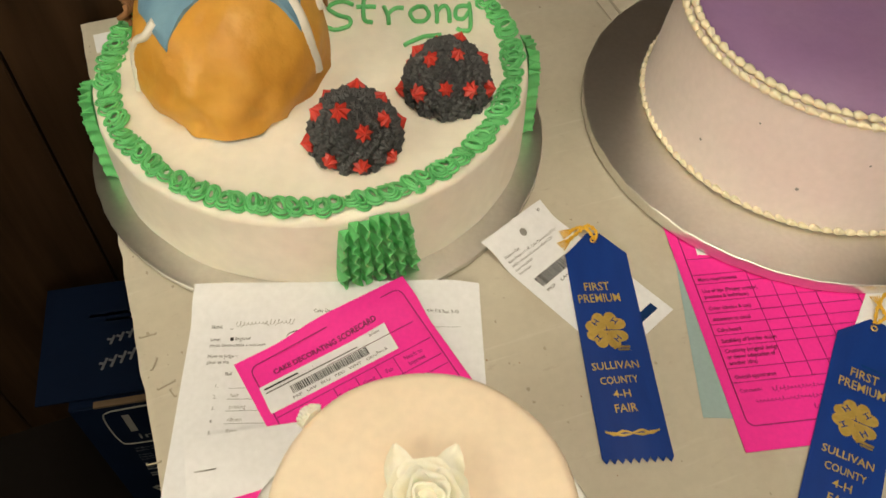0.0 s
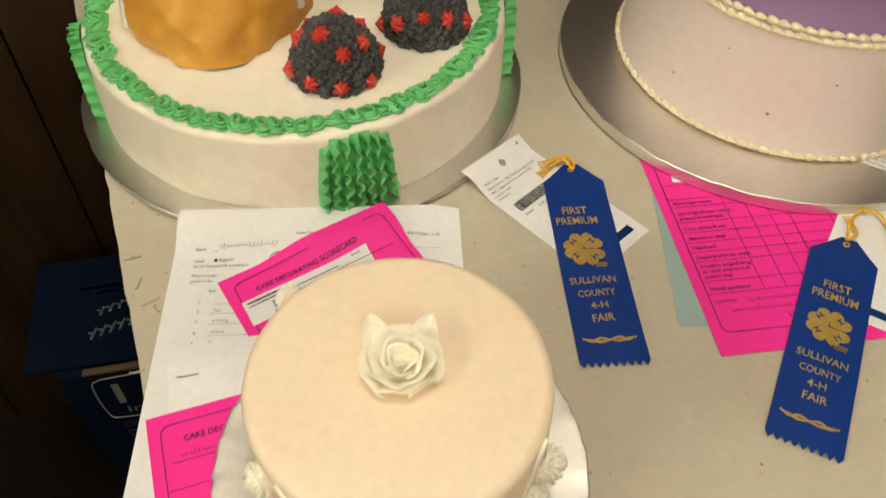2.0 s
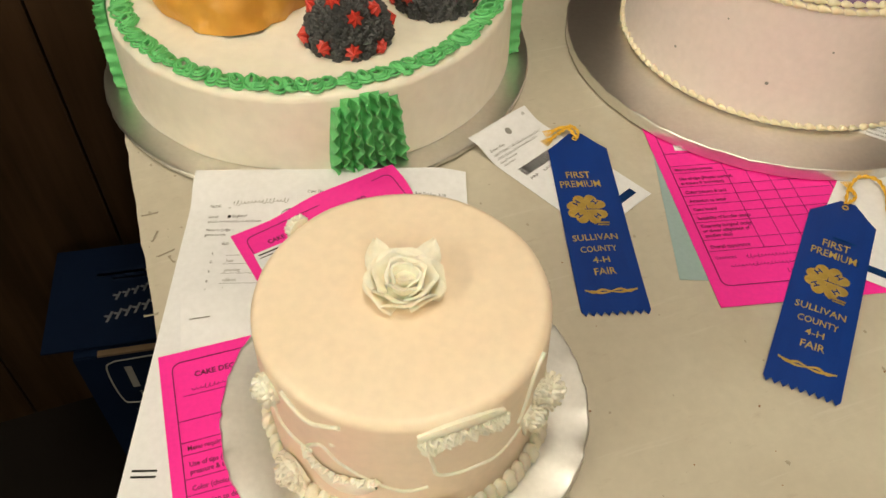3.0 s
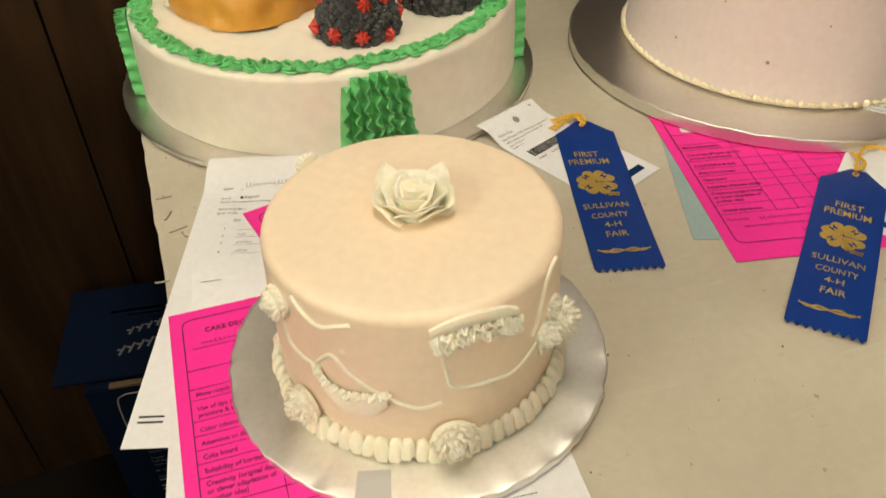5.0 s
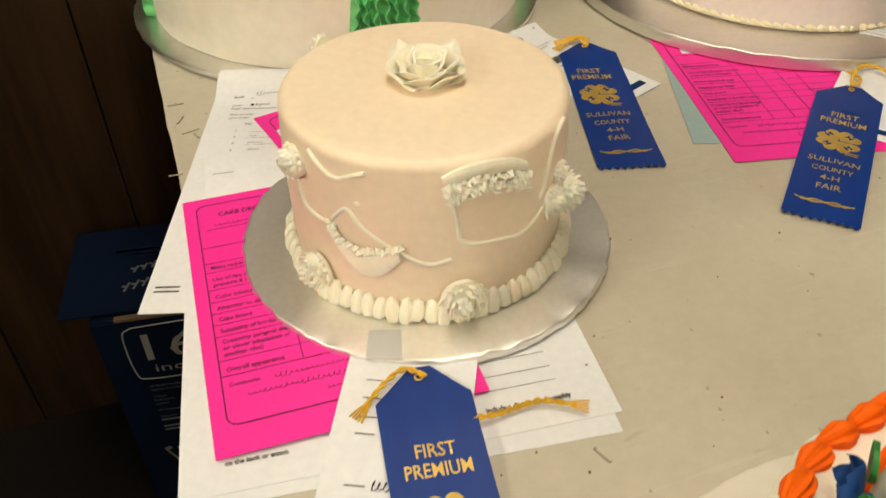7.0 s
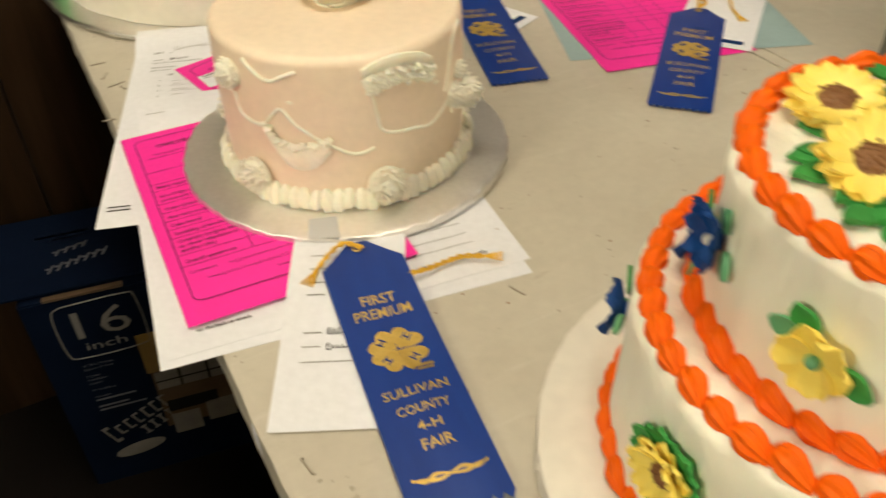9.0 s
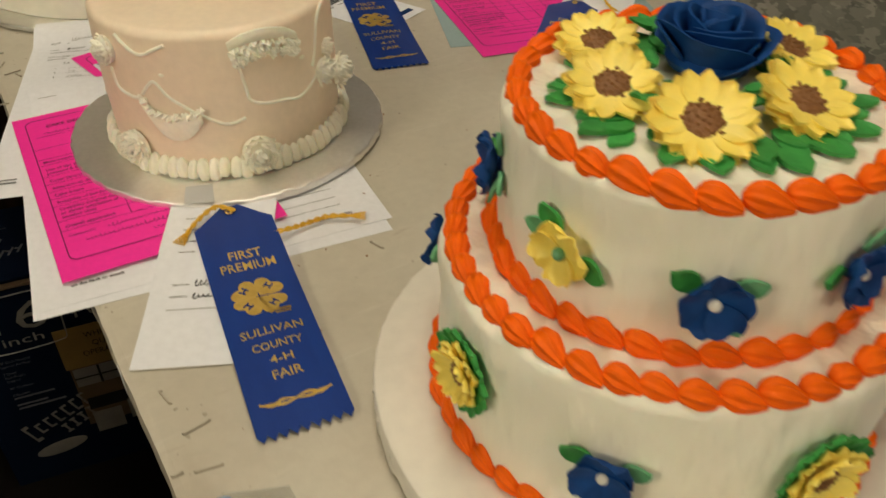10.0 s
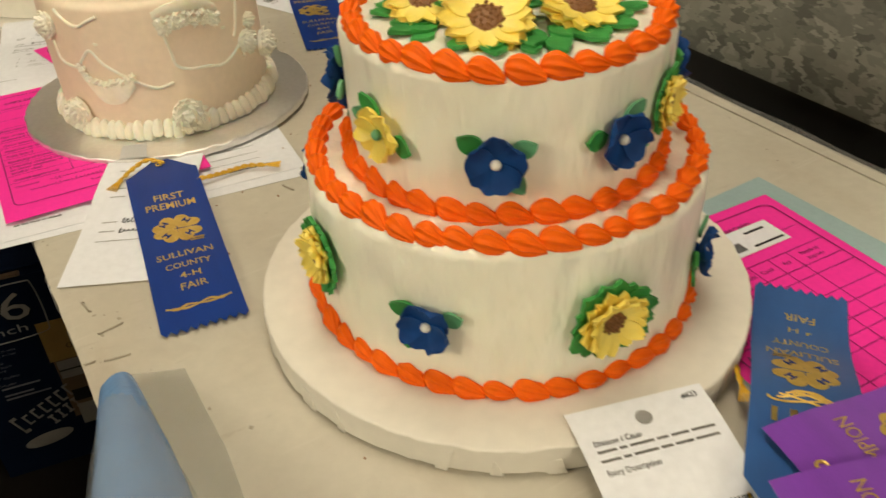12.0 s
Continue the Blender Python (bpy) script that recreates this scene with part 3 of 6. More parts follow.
def ruffle(parent, centre_deg, half_deg, strips=8):
    """A panel of upright frilled icing strips, side by side over a smear of icing on the cake's wall."""
    rng = random.Random(int(centre_deg))
    mid = radians(centre_deg)
    for k in range(strips):
        bm = bmesh.new()
        u = 2 * k / (strips - 1) - 1
        ph, fr = rng.uniform(0, 6.28), 470 + rng.uniform(-70, 70)
        top = 0.0685 - 0.007 * abs(u) ** 2 + rng.uniform(-0.002, 0.0015)
        rows = []
        for i in range(49):
            s = i / 48
            z = TABLE_Z + 0.0085 + s * top
            a0 = mid + radians(half_deg) * u * (1.0 - 0.16 * s ** 1.5)
            soft = 1 - 0.42 * s
            saw = 2 / math.pi * math.asin(0.93 * math.sin(fr * z + ph))
            sway = (0.0042 * saw * soft + 0.0012 * math.sin(fr * 0.37 * z + 2 * k)) / 0.18
            grow = 0.0090 + 0.0005 * soft * math.cos(fr * z * 0.93 + ph) + 0.0004 * math.sin(fr * 2.1 * z + k)
            row = []
            for rr, da in ((0.1780, -0.031), (0.1786 + grow * 0.45, sway * 0.6 - 0.010), (0.1786 + grow, sway - 0.003), (0.1786 + grow, sway + 0.003), (0.1786 + grow * 0.45, sway * 0.6 + 0.010), (0.1780, 0.031)):
                row.append(bm.verts.new((rr * math.cos(a0 + da * (1 - 0.3 * s)), rr * math.sin(a0 + da * (1 - 0.3 * s)), z)))
            rows.append(row)
        for a, b in zip(rows, rows[1:]):
            for j in range(5):
                bm.faces.new((a[j], a[j + 1], b[j + 1], b[j]))
        bm.faces.new(rows[0][::-1])
        bm.faces.new(rows[-1])
        bmesh.ops.recalc_face_normals(bm, faces=bm.faces[:])
        part("ruffle_strip", bm, M_GREEN, parent)


for deg in (-71, 5, 77, 149, 195):
    ruffle(green_cake, deg, 8.6, 7)

# the piped word on the cake's top
word = []
for stroke in (
    [(-0.069, 0.602), (-0.080, 0.607), (-0.090, 0.598), (-0.083, 0.589), (-0.071, 0.583), (-0.071, 0.573), (-0.082, 0.568), (-0.092, 0.572)],
    [(-0.060, 0.616), (-0.060, 0.600), (-0.058, 0.582), (-0.051, 0.578)],
    [(-0.066, 0.599), (-0.058, 0.600), (-0.049, 0.600)],
    [(-0.042, 0.600), (-0.038, 0.588), (-0.037, 0.577)],
    [(-0.038, 0.590), (-0.033, 0.598), (-0.025, 0.599)],
    [(-0.012, 0.602), (-0.019, 0.594), (-0.016, 0.583), (-0.008, 0.581), (-0.003, 0.590), (-0.006, 0.600), (-0.012, 0.602)],
    [(0.003, 0.603), (0.004, 0.592), (0.004, 0.580)],
    [(0.004, 0.594), (0.009, 0.603), (0.014, 0.598), (0.015, 0.581)],
    [(0.031, 0.603), (0.022, 0.602), (0.020, 0.589), (0.026, 0.585), (0.032, 0.596)],
    [(0.032, 0.607), (0.033, 0.590), (0.032, 0.572), (0.027, 0.569), (0.021, 0.572)],
    [(-0.023, 0.549), (-0.012, 0.558), (-0.002, 0.562), (0.008, 0.563)],
):
    part("piped_letter", tube(bmesh.new(), [(p.x - GREEN_C[0], p.y - GREEN_C[1], 0.8308 + 0.0003 * math.sin(i)) for i, p in enumerate(smooth_path([(x, y, 0) for x, y in stroke], 5))], 0.0019, 6), M_GREEN, green_cake, "green piped handwriting")


def spiky_ball(c, r, h, label, seed):
    """A charcoal dome of piped stars with red stars on it."""
    rng = random.Random(seed)
    t = thing("icing_ball", label, "cake topper", pose(c[0], c[1], 0.829, 0, 0, rng.uniform(0, 90)), "spiky icing balls")
    dome = lathe([(r * math.cos(a) * 0.96 + 1e-4, h * math.sin(a)) for a in np.linspace(-0.05, math.pi / 2 - 0.02, 10)], 40, 0.001, seed, 90)
    for v in dome.verts:
        v.co.z = max(v.co.z, 0)
    part("dome", dome, M_BLACK, t)
    black = star_mesh(0.0050, 0.0044, 7, M_BLACK, "charcoal_star")
    red = star_mesh(0.0076, 0.0085, 7, M_RED, "red_star")
    spots = []
    count = 250
    for i in range(count):
        f = (i + 0.5) / count
        zc = f * 0.985
        a = i * 2.39996 + rng.uniform(-0.12, 0.12)
        spots.append(Vector((math.sqrt(1 - zc * zc) * math.cos(a), math.sqrt(1 - zc * zc) * math.sin(a), zc)))
    reds = []
    for v in sorted(spots, key=lambda q: rng.random()):
        if all((v - w).length > 0.54 for w in reds) and v.z > 0.1:
            reds.append(v)
    for v in spots:
        near = min((v - w).length for w in reds)
        if 0 < near < 0.15:
            continue
        p = Vector((v.x * r, v.y * r, max(v.z * h, 0.002)))
        nrm = Vector((v.x / r, v.y / r, v.z / h)).normalized()
        m = Matrix.Translation(p - nrm * 0.0012) @ nrm.to_track_quat("Z", "Y").to_matrix().to_4x4() @ Matrix.Rotation(rng.uniform(0, 3), 4, "Z") @ Matrix.Scale(rng.uniform(0.85, 1.15), 4)
        if near == 0:
            part("red_star", red, None, t, "red piped star", m=m)
        else:
            part("charcoal_star", black, None, t, m=m)
    return t


spiky_ball((-0.0565, 0.4395), 0.0345, 0.043, "charcoal icing ball with red piped stars, on the white cake", 3)
spiky_ball((0.0125, 0.4965), 0.0345, 0.044, "charcoal icing ball with red piped stars, beside the word", 8)


def fondant_figure():
    """A rounded golden fondant body with a blue cloth and white bands, as one plain shape."""
    bm = bmesh.new()
    steps, rows = 72, 30
    grid = []
    for i in range(rows + 1):
        s = i / rows
        ring = []
        for j in range(steps):
            a = 2 * math.pi * j / steps
            # wide rounded body that narrows to a blunt front end
            ca, sa = math.cos(a), math.sin(a)
            rx, ry = 0.077, 0.094
            if sa < 0:
                rx *= 1 - 0.36 * (-sa) ** 1.3
                ca, sa = math.copysign(abs(ca) ** 0.85, ca), -abs(sa) ** 0.72
            e = math.cos(s * math.pi / 2) ** 0.62
            p = Vector((rx * ca * e, ry * sa * e, 0.086 * math.sin(s * math.pi / 2) ** 0.9))
            p.z *= 1 - 0.16 * max(0, -p.y / 0.094)
            low = max(0, 1 - s * 2.2) * max(0, -sa)
            k = (0.0020 + 0.0080 * low) * noise.noise(p * (40 + 10 * low)) + 0.0014 * noise.noise(p * 110) - 0.0012 * max(0, 1 - abs(noise.noise(p * 26 + Vector((7, 2, 1)))) * 14)
            p += Vector((ca, sa, 0.6)) * k
            p.z = max(p.z, 0)
            ring.append(bm.verts.new(p))
        grid.append(ring)
    for a, b in zip(grid, grid[1:]):
        for j in range(steps):
            q = (j + 1) % steps
            bm.faces.new((a[j], a[q], b[q], b[j]))

    def height(x, y):
        """The body's height over a place: finds the ring that passes there."""
        if y >= 0:
            e = math.hypot(x / 0.077, y / 0.094)
        else:
            lo, hi = 0.02, 1.6
            for _ in range(24):
                e = (lo + hi) / 2
                sa = min(1.0, (-y / (0.094 * e)) ** (1 / 0.72))
                reach = 0.077 * e * (1 - 0.36 * sa ** 1.3) * (1 - sa * sa) ** 0.425
                lo, hi = (lo, e) if reach > abs(x) else (e, hi)
        e = min(0.999, e)
        turn = math.acos(e ** (1 / 0.62))
        return 0.086 * math.sin(turn) ** 0.9 * (1 - 0.16 * max(0, -y / 0.094))

    # blue cloth over the back of the body
    cl = []
    for i in range(15):
        row = []
        for j in range(25):
            x = -0.060 + 0.120 * j / 24
            lo = float(np.interp(x, (-0.060, -0.048, -0.035, -0.020, -0.005, 0.02, 0.045, 0.060), (-0.018, -0.042, -0.060, -0.042, -0.028, -0.024, -0.028, -0.036)))
            y = lo + (0.088 - lo) * i / 14
            z = height(x, y) + 0.0026 + 0.0011 * noise.noise(Vector((x * 60, y * 30, 2))) + 0.0007 * math.sin(x * 330 + y * 90)
            row.append(bm.verts.new((x, y, z)))
        cl.append(row)
    for a, b in zip(cl, cl[1:]):
        for j in range(24):
            bm.faces.new((a[j], a[j + 1], b[j + 1], b[j])).material_index = 1
    skirt = [bm.verts.new(v.co - Vector((0, 0.0006, 0.004))) for v in cl[0]]
    for j in range(24):
        bm.faces.new((skirt[j], skirt[j + 1], cl[0][j + 1], cl[0][j])).material_index = 1
    # white bands down both flanks
    start = len(bm.faces)
    for pts in ([(0.048, -0.014), (0.053, -0.020), (0.059, -0.026), (0.0645, -0.034), (0.069, -0.036)], [(-0.043, -0.040), (-0.052, -0.042), (-0.061, -0.036), (-0.066, -0.034), (-0.070, -0.040)],
                [(0.057, 0.035), (0.066, 0.020), (0.071, 0.004)]):
        path = [Vector((p.x, p.y, height(p.x, p.y) + 0.001)) for p in smooth_path([(x, y, 0) for x, y in pts], 5)]
        path[-1].z = max(0.002, path[-1].z - 0.004)
        tube(bm, path, 0.0046, 7, flat=0.8)
    bm.faces.ensure_lookup_table()
    for f in bm.faces[start:]:
        f.material_index = 2
    bmesh.ops.recalc_face_normals(bm, faces=bm.faces[:])
    ob = part("fondant_figure", bm, [M_YOLK, M_CLOTH, M_ICEWHITE], None, m=pose(-0.160, 0.533, 0.829, 0, 0, 4))
    return tagged(ob, "golden fondant figure with blue cloth and white bands", "cake topper")


fondant_figure()
brown_curls = thing("icing_curls", "brown piped icing curls beside the fondant figure", "cake topper", pose(-0.256, 0.585, 0.829))
for i in range(7):
    pts = [(0.004 * math.cos(k * 0.9 + i), 0.006 * (i - 3) + 0.004 * math.sin(k * 0.9 + i), 0.003 + 0.0022 * k) for k in range(9)]
    part("curl", tube(bmesh.new(), pts, 0.0024, 6), M_BROWN, brown_curls)
tuft = thing("icing_tuft", "small brown icing tuft behind the fondant figure", "cake topper", pose(-0.096, 0.612, 0.829))
for i in range(6):
    part("spike", tube(bmesh.new(), [(0, 0, 0.004), (0.008 * math.cos(i), 0.008 * math.sin(i), 0.007), (0.017 * math.cos(i), 0.017 * math.sin(i), 0.005)], 0.003, 6, taper=True), M_BROWN, tuft)

# ---- lavender cake ----
part("purple_top", lathe([(0.1320, 0.8675), (0.1320, 0.8685), (0.1310, 0.8695), (0.07, 0.8698), (0.005, 0.8698)], 128, 0.0003, 6, 20), M_PURPLE, lav_cake, "smooth purple icing top")
for a_deg, z, s in ((212.8, 0.798, 1.0), (246, 0.800, 1.3), (228, 0.842, 0.7), (262, 0.835, 0.8)):
    part("icing_pit", lathe([(0.0012 * s, 0), (0.0011 * s, 0.0003), (0.0004 * s, 0.0002)], 9), M_PENCIL, lav_cake, "small grey pit in the icing", m=on_wall(0.1403 + 0.0110 * (0.868 - z) / 0.104, a_deg, z, 30))
bead = shell_mesh(0.0125, 0.0078, 0.0072, 1, M_BEAD, "icing_bead", 7, 8, 0.0)
bead_small = shell_mesh(0.0105, 0.0068, 0.0066, 1, M_BEAD, "icing_bead", 7, 8, 0.0)
ring_of("icing_bead", [bead], lav_cake, 0.151, 0.8755, 96, lambda a, g: on_ring(0.1410, 0.8660, a, -35, g.uniform(-12, 12), g.uniform(0.9, 1.1)))
ring_of("icing_bead", [bead], lav_cake, 0.138, 0.877, 88, lambda a, g: on_ring(0.1327, 0.8683, a, 0, g.uniform(-12, 12), g.uniform(0.9, 1.1)))
ring_of("icing_bead", [bead_small], lav_cake, 0.1545, TABLE_Z + 0.0125, 104, lambda a, g: on_ring(0.1530, TABLE_Z + 0.0155, a, -25, g.uniform(-12, 12), g.uniform(0.9, 1.1)))


# ---- flowers ----
def petal_surface(bm, length, width, cup, lift, m, tip=0.35, thick=0.0011, rows=6, cols=5, ruffle=0.0, ph=0.0, blunt=False):
    """One curved petal with thickness, growing along local +y, placed by m."""
    grids = []
    for side in (0, 1):
        g = []
        for i in range(rows):
            s = i / (rows - 1)
            w = width / 2 * (math.sin(math.pi * (0.12 + 0.80 * s)) ** 0.8) * (1 if s < 0.7 else 1 - (1 - tip) * ((s - 0.7) / 0.3) ** 2 * 0.8)
            if blunt:
                w = width / 2 * (math.sin(math.pi * (0.07 + 0.43 * s / 0.72)) if s < 0.72 else 1 - 0.34 * ((s - 0.72) / 0.28) ** 2)
            row = []
            for j in range(cols):
                q = 2 * j / (cols - 1) - 1
                z = lift * s ** 1.4 + cup * (q * q) * s + ruffle * math.sin(q * 5 + ph) * s * s + side * thick * (1 - 0.5 * s)
                row.append(bm.verts.new(m @ Vector((q * w, s * length * (1 - (0.17 * q ** 4 + 0.06 * (1 - q * q) ** 2) * s if blunt else 1), z))))
            g.append(row)
        grids.append(g)
    lo, hi = grids
    for i in range(rows - 1):
        for j in range(cols - 1):
            bm.faces.new((hi[i][j], hi[i][j + 1], hi[i + 1][j + 1], hi[i + 1][j]))
            bm.faces.new((lo[i][j], lo[i + 1][j], lo[i + 1][j + 1], lo[i][j + 1]))
    edge_l = [g[0] for g in lo] + lo[-1][1:] + [g[-1] for g in lo[::-1]][1:] + lo[0][::-1][1:-1]
    edge_h = [g[0] for g in hi] + hi[-1][1:] + [g[-1] for g in hi[::-1]][1:] + hi[0][::-1][1:-1]
    for k in range(len(edge_l)):
        n = (k + 1) % len(edge_l)
        bm.faces.new((edge_l[k], edge_l[n], edge_h[n], edge_h[k]))
    return bm


def petal_mesh(material, name, length, width, cup, lift, **kw):
    bm = petal_surface(bmesh.new(), length, width, cup, lift, Matrix.Identity(4), **kw)
    bmesh.ops.recalc_face_normals(bm, faces=bm.faces[:])
    return mesh_of(bm, material, True, name)


def spun(angle, tilt=0.0, out=0.0, z=0.0, s=1.0):
    return Matrix.Rotation(radians(angle), 4, "Z") @ Matrix.Translation((0, out, z)) @ Matrix.Rotation(radians(tilt), 4, "X") @ Matrix.Scale(s, 4)


def rose_petal(material, r, height, arc, flare, seed):
    """A petal of a rose: a curved upright strip round the axis, flared at the lip."""
    bm = bmesh.new()
    rng = random.Random(seed)
    rows, cols = 6, 11
    g2 = []
    for side in (0, 1):
        g = []
        for i in range(rows):
            s = i / (rows - 1)
            row = []
            for j in range(cols):
                q = 2 * j / (cols - 1) - 1
                a = radians(arc) / 2 * q
                top = height * (1 - 0.45 * abs(q) ** 3)
                rad = r * (0.55 + 0.45 * s ** 0.7) + flare * s ** 3 * (1 - 0.3 * q * q) + side * 0.0019 * (1 - 0.3 * s) + 0.0009 * s * math.sin(q * 6 + seed)
                row.append(bm.verts.new((rad * math.sin(a), rad * math.cos(a), top * s + 0.0008 * s * math.sin(q * 4 + seed * 2))))
            g.append(row)
        g2.append(g)
    lo, hi = g2
    for i in range(rows - 1):
        for j in range(cols - 1):
            bm.faces.new((hi[i][j], hi[i][j + 1], hi[i + 1][j + 1], hi[i + 1][j]))
            bm.faces.new((lo[i][j], lo[i + 1][j], lo[i + 1][j + 1], lo[i][j + 1]))
    for e0, e1 in ((lo[-1], hi[-1]), (lo[0], hi[0]), ([g[0] for g in lo], [g[0] for g in hi]), ([g[-1] for g in lo], [g[-1] for g in hi])):
        for k in range(len(e0) - 1):
            bm.faces.new((e0[k], e0[k + 1], e1[k + 1], e1[k]))
    bmesh.ops.recalc_face_normals(bm, faces=bm.faces[:])
    return mesh_of(bm, material, True, "petal")


def rose(parent, material, m, r, height, name="rose", layers=((0.28, 3, 1.0, 0.1), (0.5, 4, 0.98, 0.14), (0.74, 5, 0.86, 0.22), (0.98, 6, 0.72, 0.20)), turn=0.0):
    base = part(name, lathe([(r * 0.75, 0), (r * 0.8, height * 0.15), (r * 0.45, height * 0.45), (r * 0.16, height * 0.85), (r * 0.02, height * 0.95)], 20, 0.0006, r * 900, 90), material, parent, m=m)
    k = 0
    for rad, count, hh, flare in layers:
        for i in range(count):
            k += 1
            me = rose_petal(material, r * rad, height * hh, min(230, 360 / count * 1.6), r * flare, k)
            part("petal", me, None, base, m=pose(0, 0, 0.0004 * k % 0.002, 5 * math.sin(k * 2.3), 5 * math.cos(k * 3.1), 360 * i / count + 47 * rad * 10 + turn + 14 * math.sin(k * 1.9)))
    return base


# ---- peach cake ----
column = shell_mesh(0.0140, 0.0092, 0.0088, 6, M_IVORY, "icing_shell", 10, 18, 0.12, 0.95, 0.32)
ring_of("icing_shell", [column], peach_cake, 0.084, TABLE_Z + 0.014, 74,
        lambda a, g: on_wall(0.0812 + g.uniform(-0.0007, 0.0007), math.degrees(a), TABLE_Z + 0.0150 + g.uniform(-0.0010, 0.0010), 90 + g.uniform(-11, 11), g.uniform(0.88, 1.10)))


def pompon(a_deg, z, r, out=0.0):
    """A piped chrysanthemum: rows of short curled petals over a mound."""
    rng = random.Random(int(a_deg * 7 + z * 1000))
    base = part("icing_flower", lathe([(r * 0.8 * math.cos(a) + 1e-4, r * 0.62 * math.sin(a)) for a in np.linspace(0, 1.5, 7)], 16), M_IVORY, peach_cake, "ivory piped chrysanthemum", m=on_wall(0.0810 + out, a_deg, z, rng.uniform(0, 60)))
    me = petal_mesh(M_IVORY, "petal", r * 0.40, r * 0.30, 0.0014, 0.0010, tip=0.9, rows=4, cols=3)
    for lat, n in ((4, 15), (24, 14), (44, 11), (64, 8), (82, 4)):
        for i in range(n):
            a = 360 * (i + 0.5 * (lat // 24 % 2)) / n
            c = radians(lat)
            part("petal", me, None, base, m=spun(a, lat + 22 + rng.uniform(-24, 24), r * 0.62 * math.cos(c), r * 0.55 * math.sin(c), rng.uniform(0.85, 1.15)))
    return base


for a_deg, z, r, out in ((-136, 0.775, 0.0140, 0.002), (-76, 0.7745, 0.0150, 0.003), (-145, 0.841, 0.0115, 0), (-32, 0.812, 0.0115, 0), (-27, 0.826, 0.0075, 0), (-14, 0.800, 0.0130, 0.002), (140, 0.856, 0.009, 0), (95, 0.80, 0.012, 0), (35, 0.79, 0.012, 0), (165, 0.78, 0.012, 0)):
    pompon(a_deg, z, r, out)


def wall_curve(pts, r=0.0821, n=6):
    return [Vector((r * math.cos(radians(p.x)), r * math.sin(radians(p.x)), p.y)) for p in smooth_path([(a, z, 0) for a, z in pts], n)]


for pts in ([(-135, 0.855), (-132, 0.851), (-126, 0.8456), (-121, 0.8451), (-116, 0.8488), (-109.6, 0.853)],
            [(-144, 0.829), (-142, 0.816), (-133, 0.8125), (-124, 0.8138)],
            [(-126, 0.8165), (-122, 0.8235), (-118, 0.8272), (-112.9, 0.8186), (-107.7, 0.8132), (-99.6, 0.8058), (-90.7, 0.7989), (-85.6, 0.7978), (-79.4, 0.8003)],
            [(-82, 0.8534), (-81, 0.8447), (-79.2, 0.8365), (-77.4, 0.8221), (-76, 0.8125), (-70, 0.8080), (-59.7, 0.8061), (-51.9, 0.8035), (-44.6, 0.8065), (-38, 0.812)],
            [(-25.7, 0.8585), (-29.7, 0.8562), (-33.5, 0.8496), (-36.3, 0.8367), (-38.1, 0.8273), (-40.6, 0.820)],
            [(150, 0.84), (160, 0.825), (172, 0.822), (-176, 0.835)], [(60, 0.84), (75, 0.82), (92, 0.83)]):
    part("piped_scroll", tube(bmesh.new(), wall_curve(pts), 0.00125, 6), M_IVORY, peach_cake, "thin ivory piped scroll")


def lace_flap(upper, lower, thick, label):
    """A thin fondant band between two lines on the wall, edged with piped lace."""
    bm = bmesh.new()
    up, lo = smooth_path([(a, z, 0) for a, z in upper], 6), smooth_path([(a, z, 0) for a, z in lower], 6)
    rows = []
    for k in range(5):
        s = k / 4
        rows.append([up[i].lerp(lo[i], s) for i in range(len(up))])
    def place(p, r):
        return Vector((r * math.cos(radians(p.x)), r * math.sin(radians(p.x)), p.y))
    outer = [[bm.verts.new(place(p, 0.0818 + thick * (0.55 + 0.45 * math.sin(math.pi * k / 4)))) for p in row] for k, row in enumerate(rows)]
    inner = [[bm.verts.new(place(p, 0.0808)) for p in rows[k]] for k in (0, 4)]
    for a, b in zip(outer, outer[1:]):
        for j in range(len(a) - 1):
            bm.faces.new((a[j], a[j + 1], b[j + 1], b[j]))
    for a, b in ((inner[0], outer[0]), (outer[4], inner[1])):
        for j in range(len(a) - 1):
            bm.faces.new((a[j], a[j + 1], b[j + 1], b[j]))
    bmesh.ops.recalc_face_normals(bm, faces=bm.faces[:])
    return part("lace_flap", bm, M_IVORY, peach_cake, label)


flap = lace_flap([(-83, 0.8535), (-77, 0.8572), (-67.3, 0.8588), (-56.3, 0.8556), (-50, 0.8502)], [(-82.5, 0.8480), (-77, 0.8505), (-67.2, 0.8515), (-56, 0.8485), (-49, 0.8440)], 0.0022, "smooth ivory flap over a lace edge")
sag = lace_flap([(-127, 0.8138), (-122.3, 0.8053), (-115, 0.8018), (-108, 0.8032), (-98.5, 0.8072)], [(-125, 0.8030), (-118.4, 0.7890), (-111.4, 0.7862), (-104.5, 0.7900), (-98, 0.8005)], 0.0034, "crescent ivory flap with a lace edge")
dot = star_mesh(0.0027, 0.0034, 5, M_IVORY, "lace_dot", rings=4)
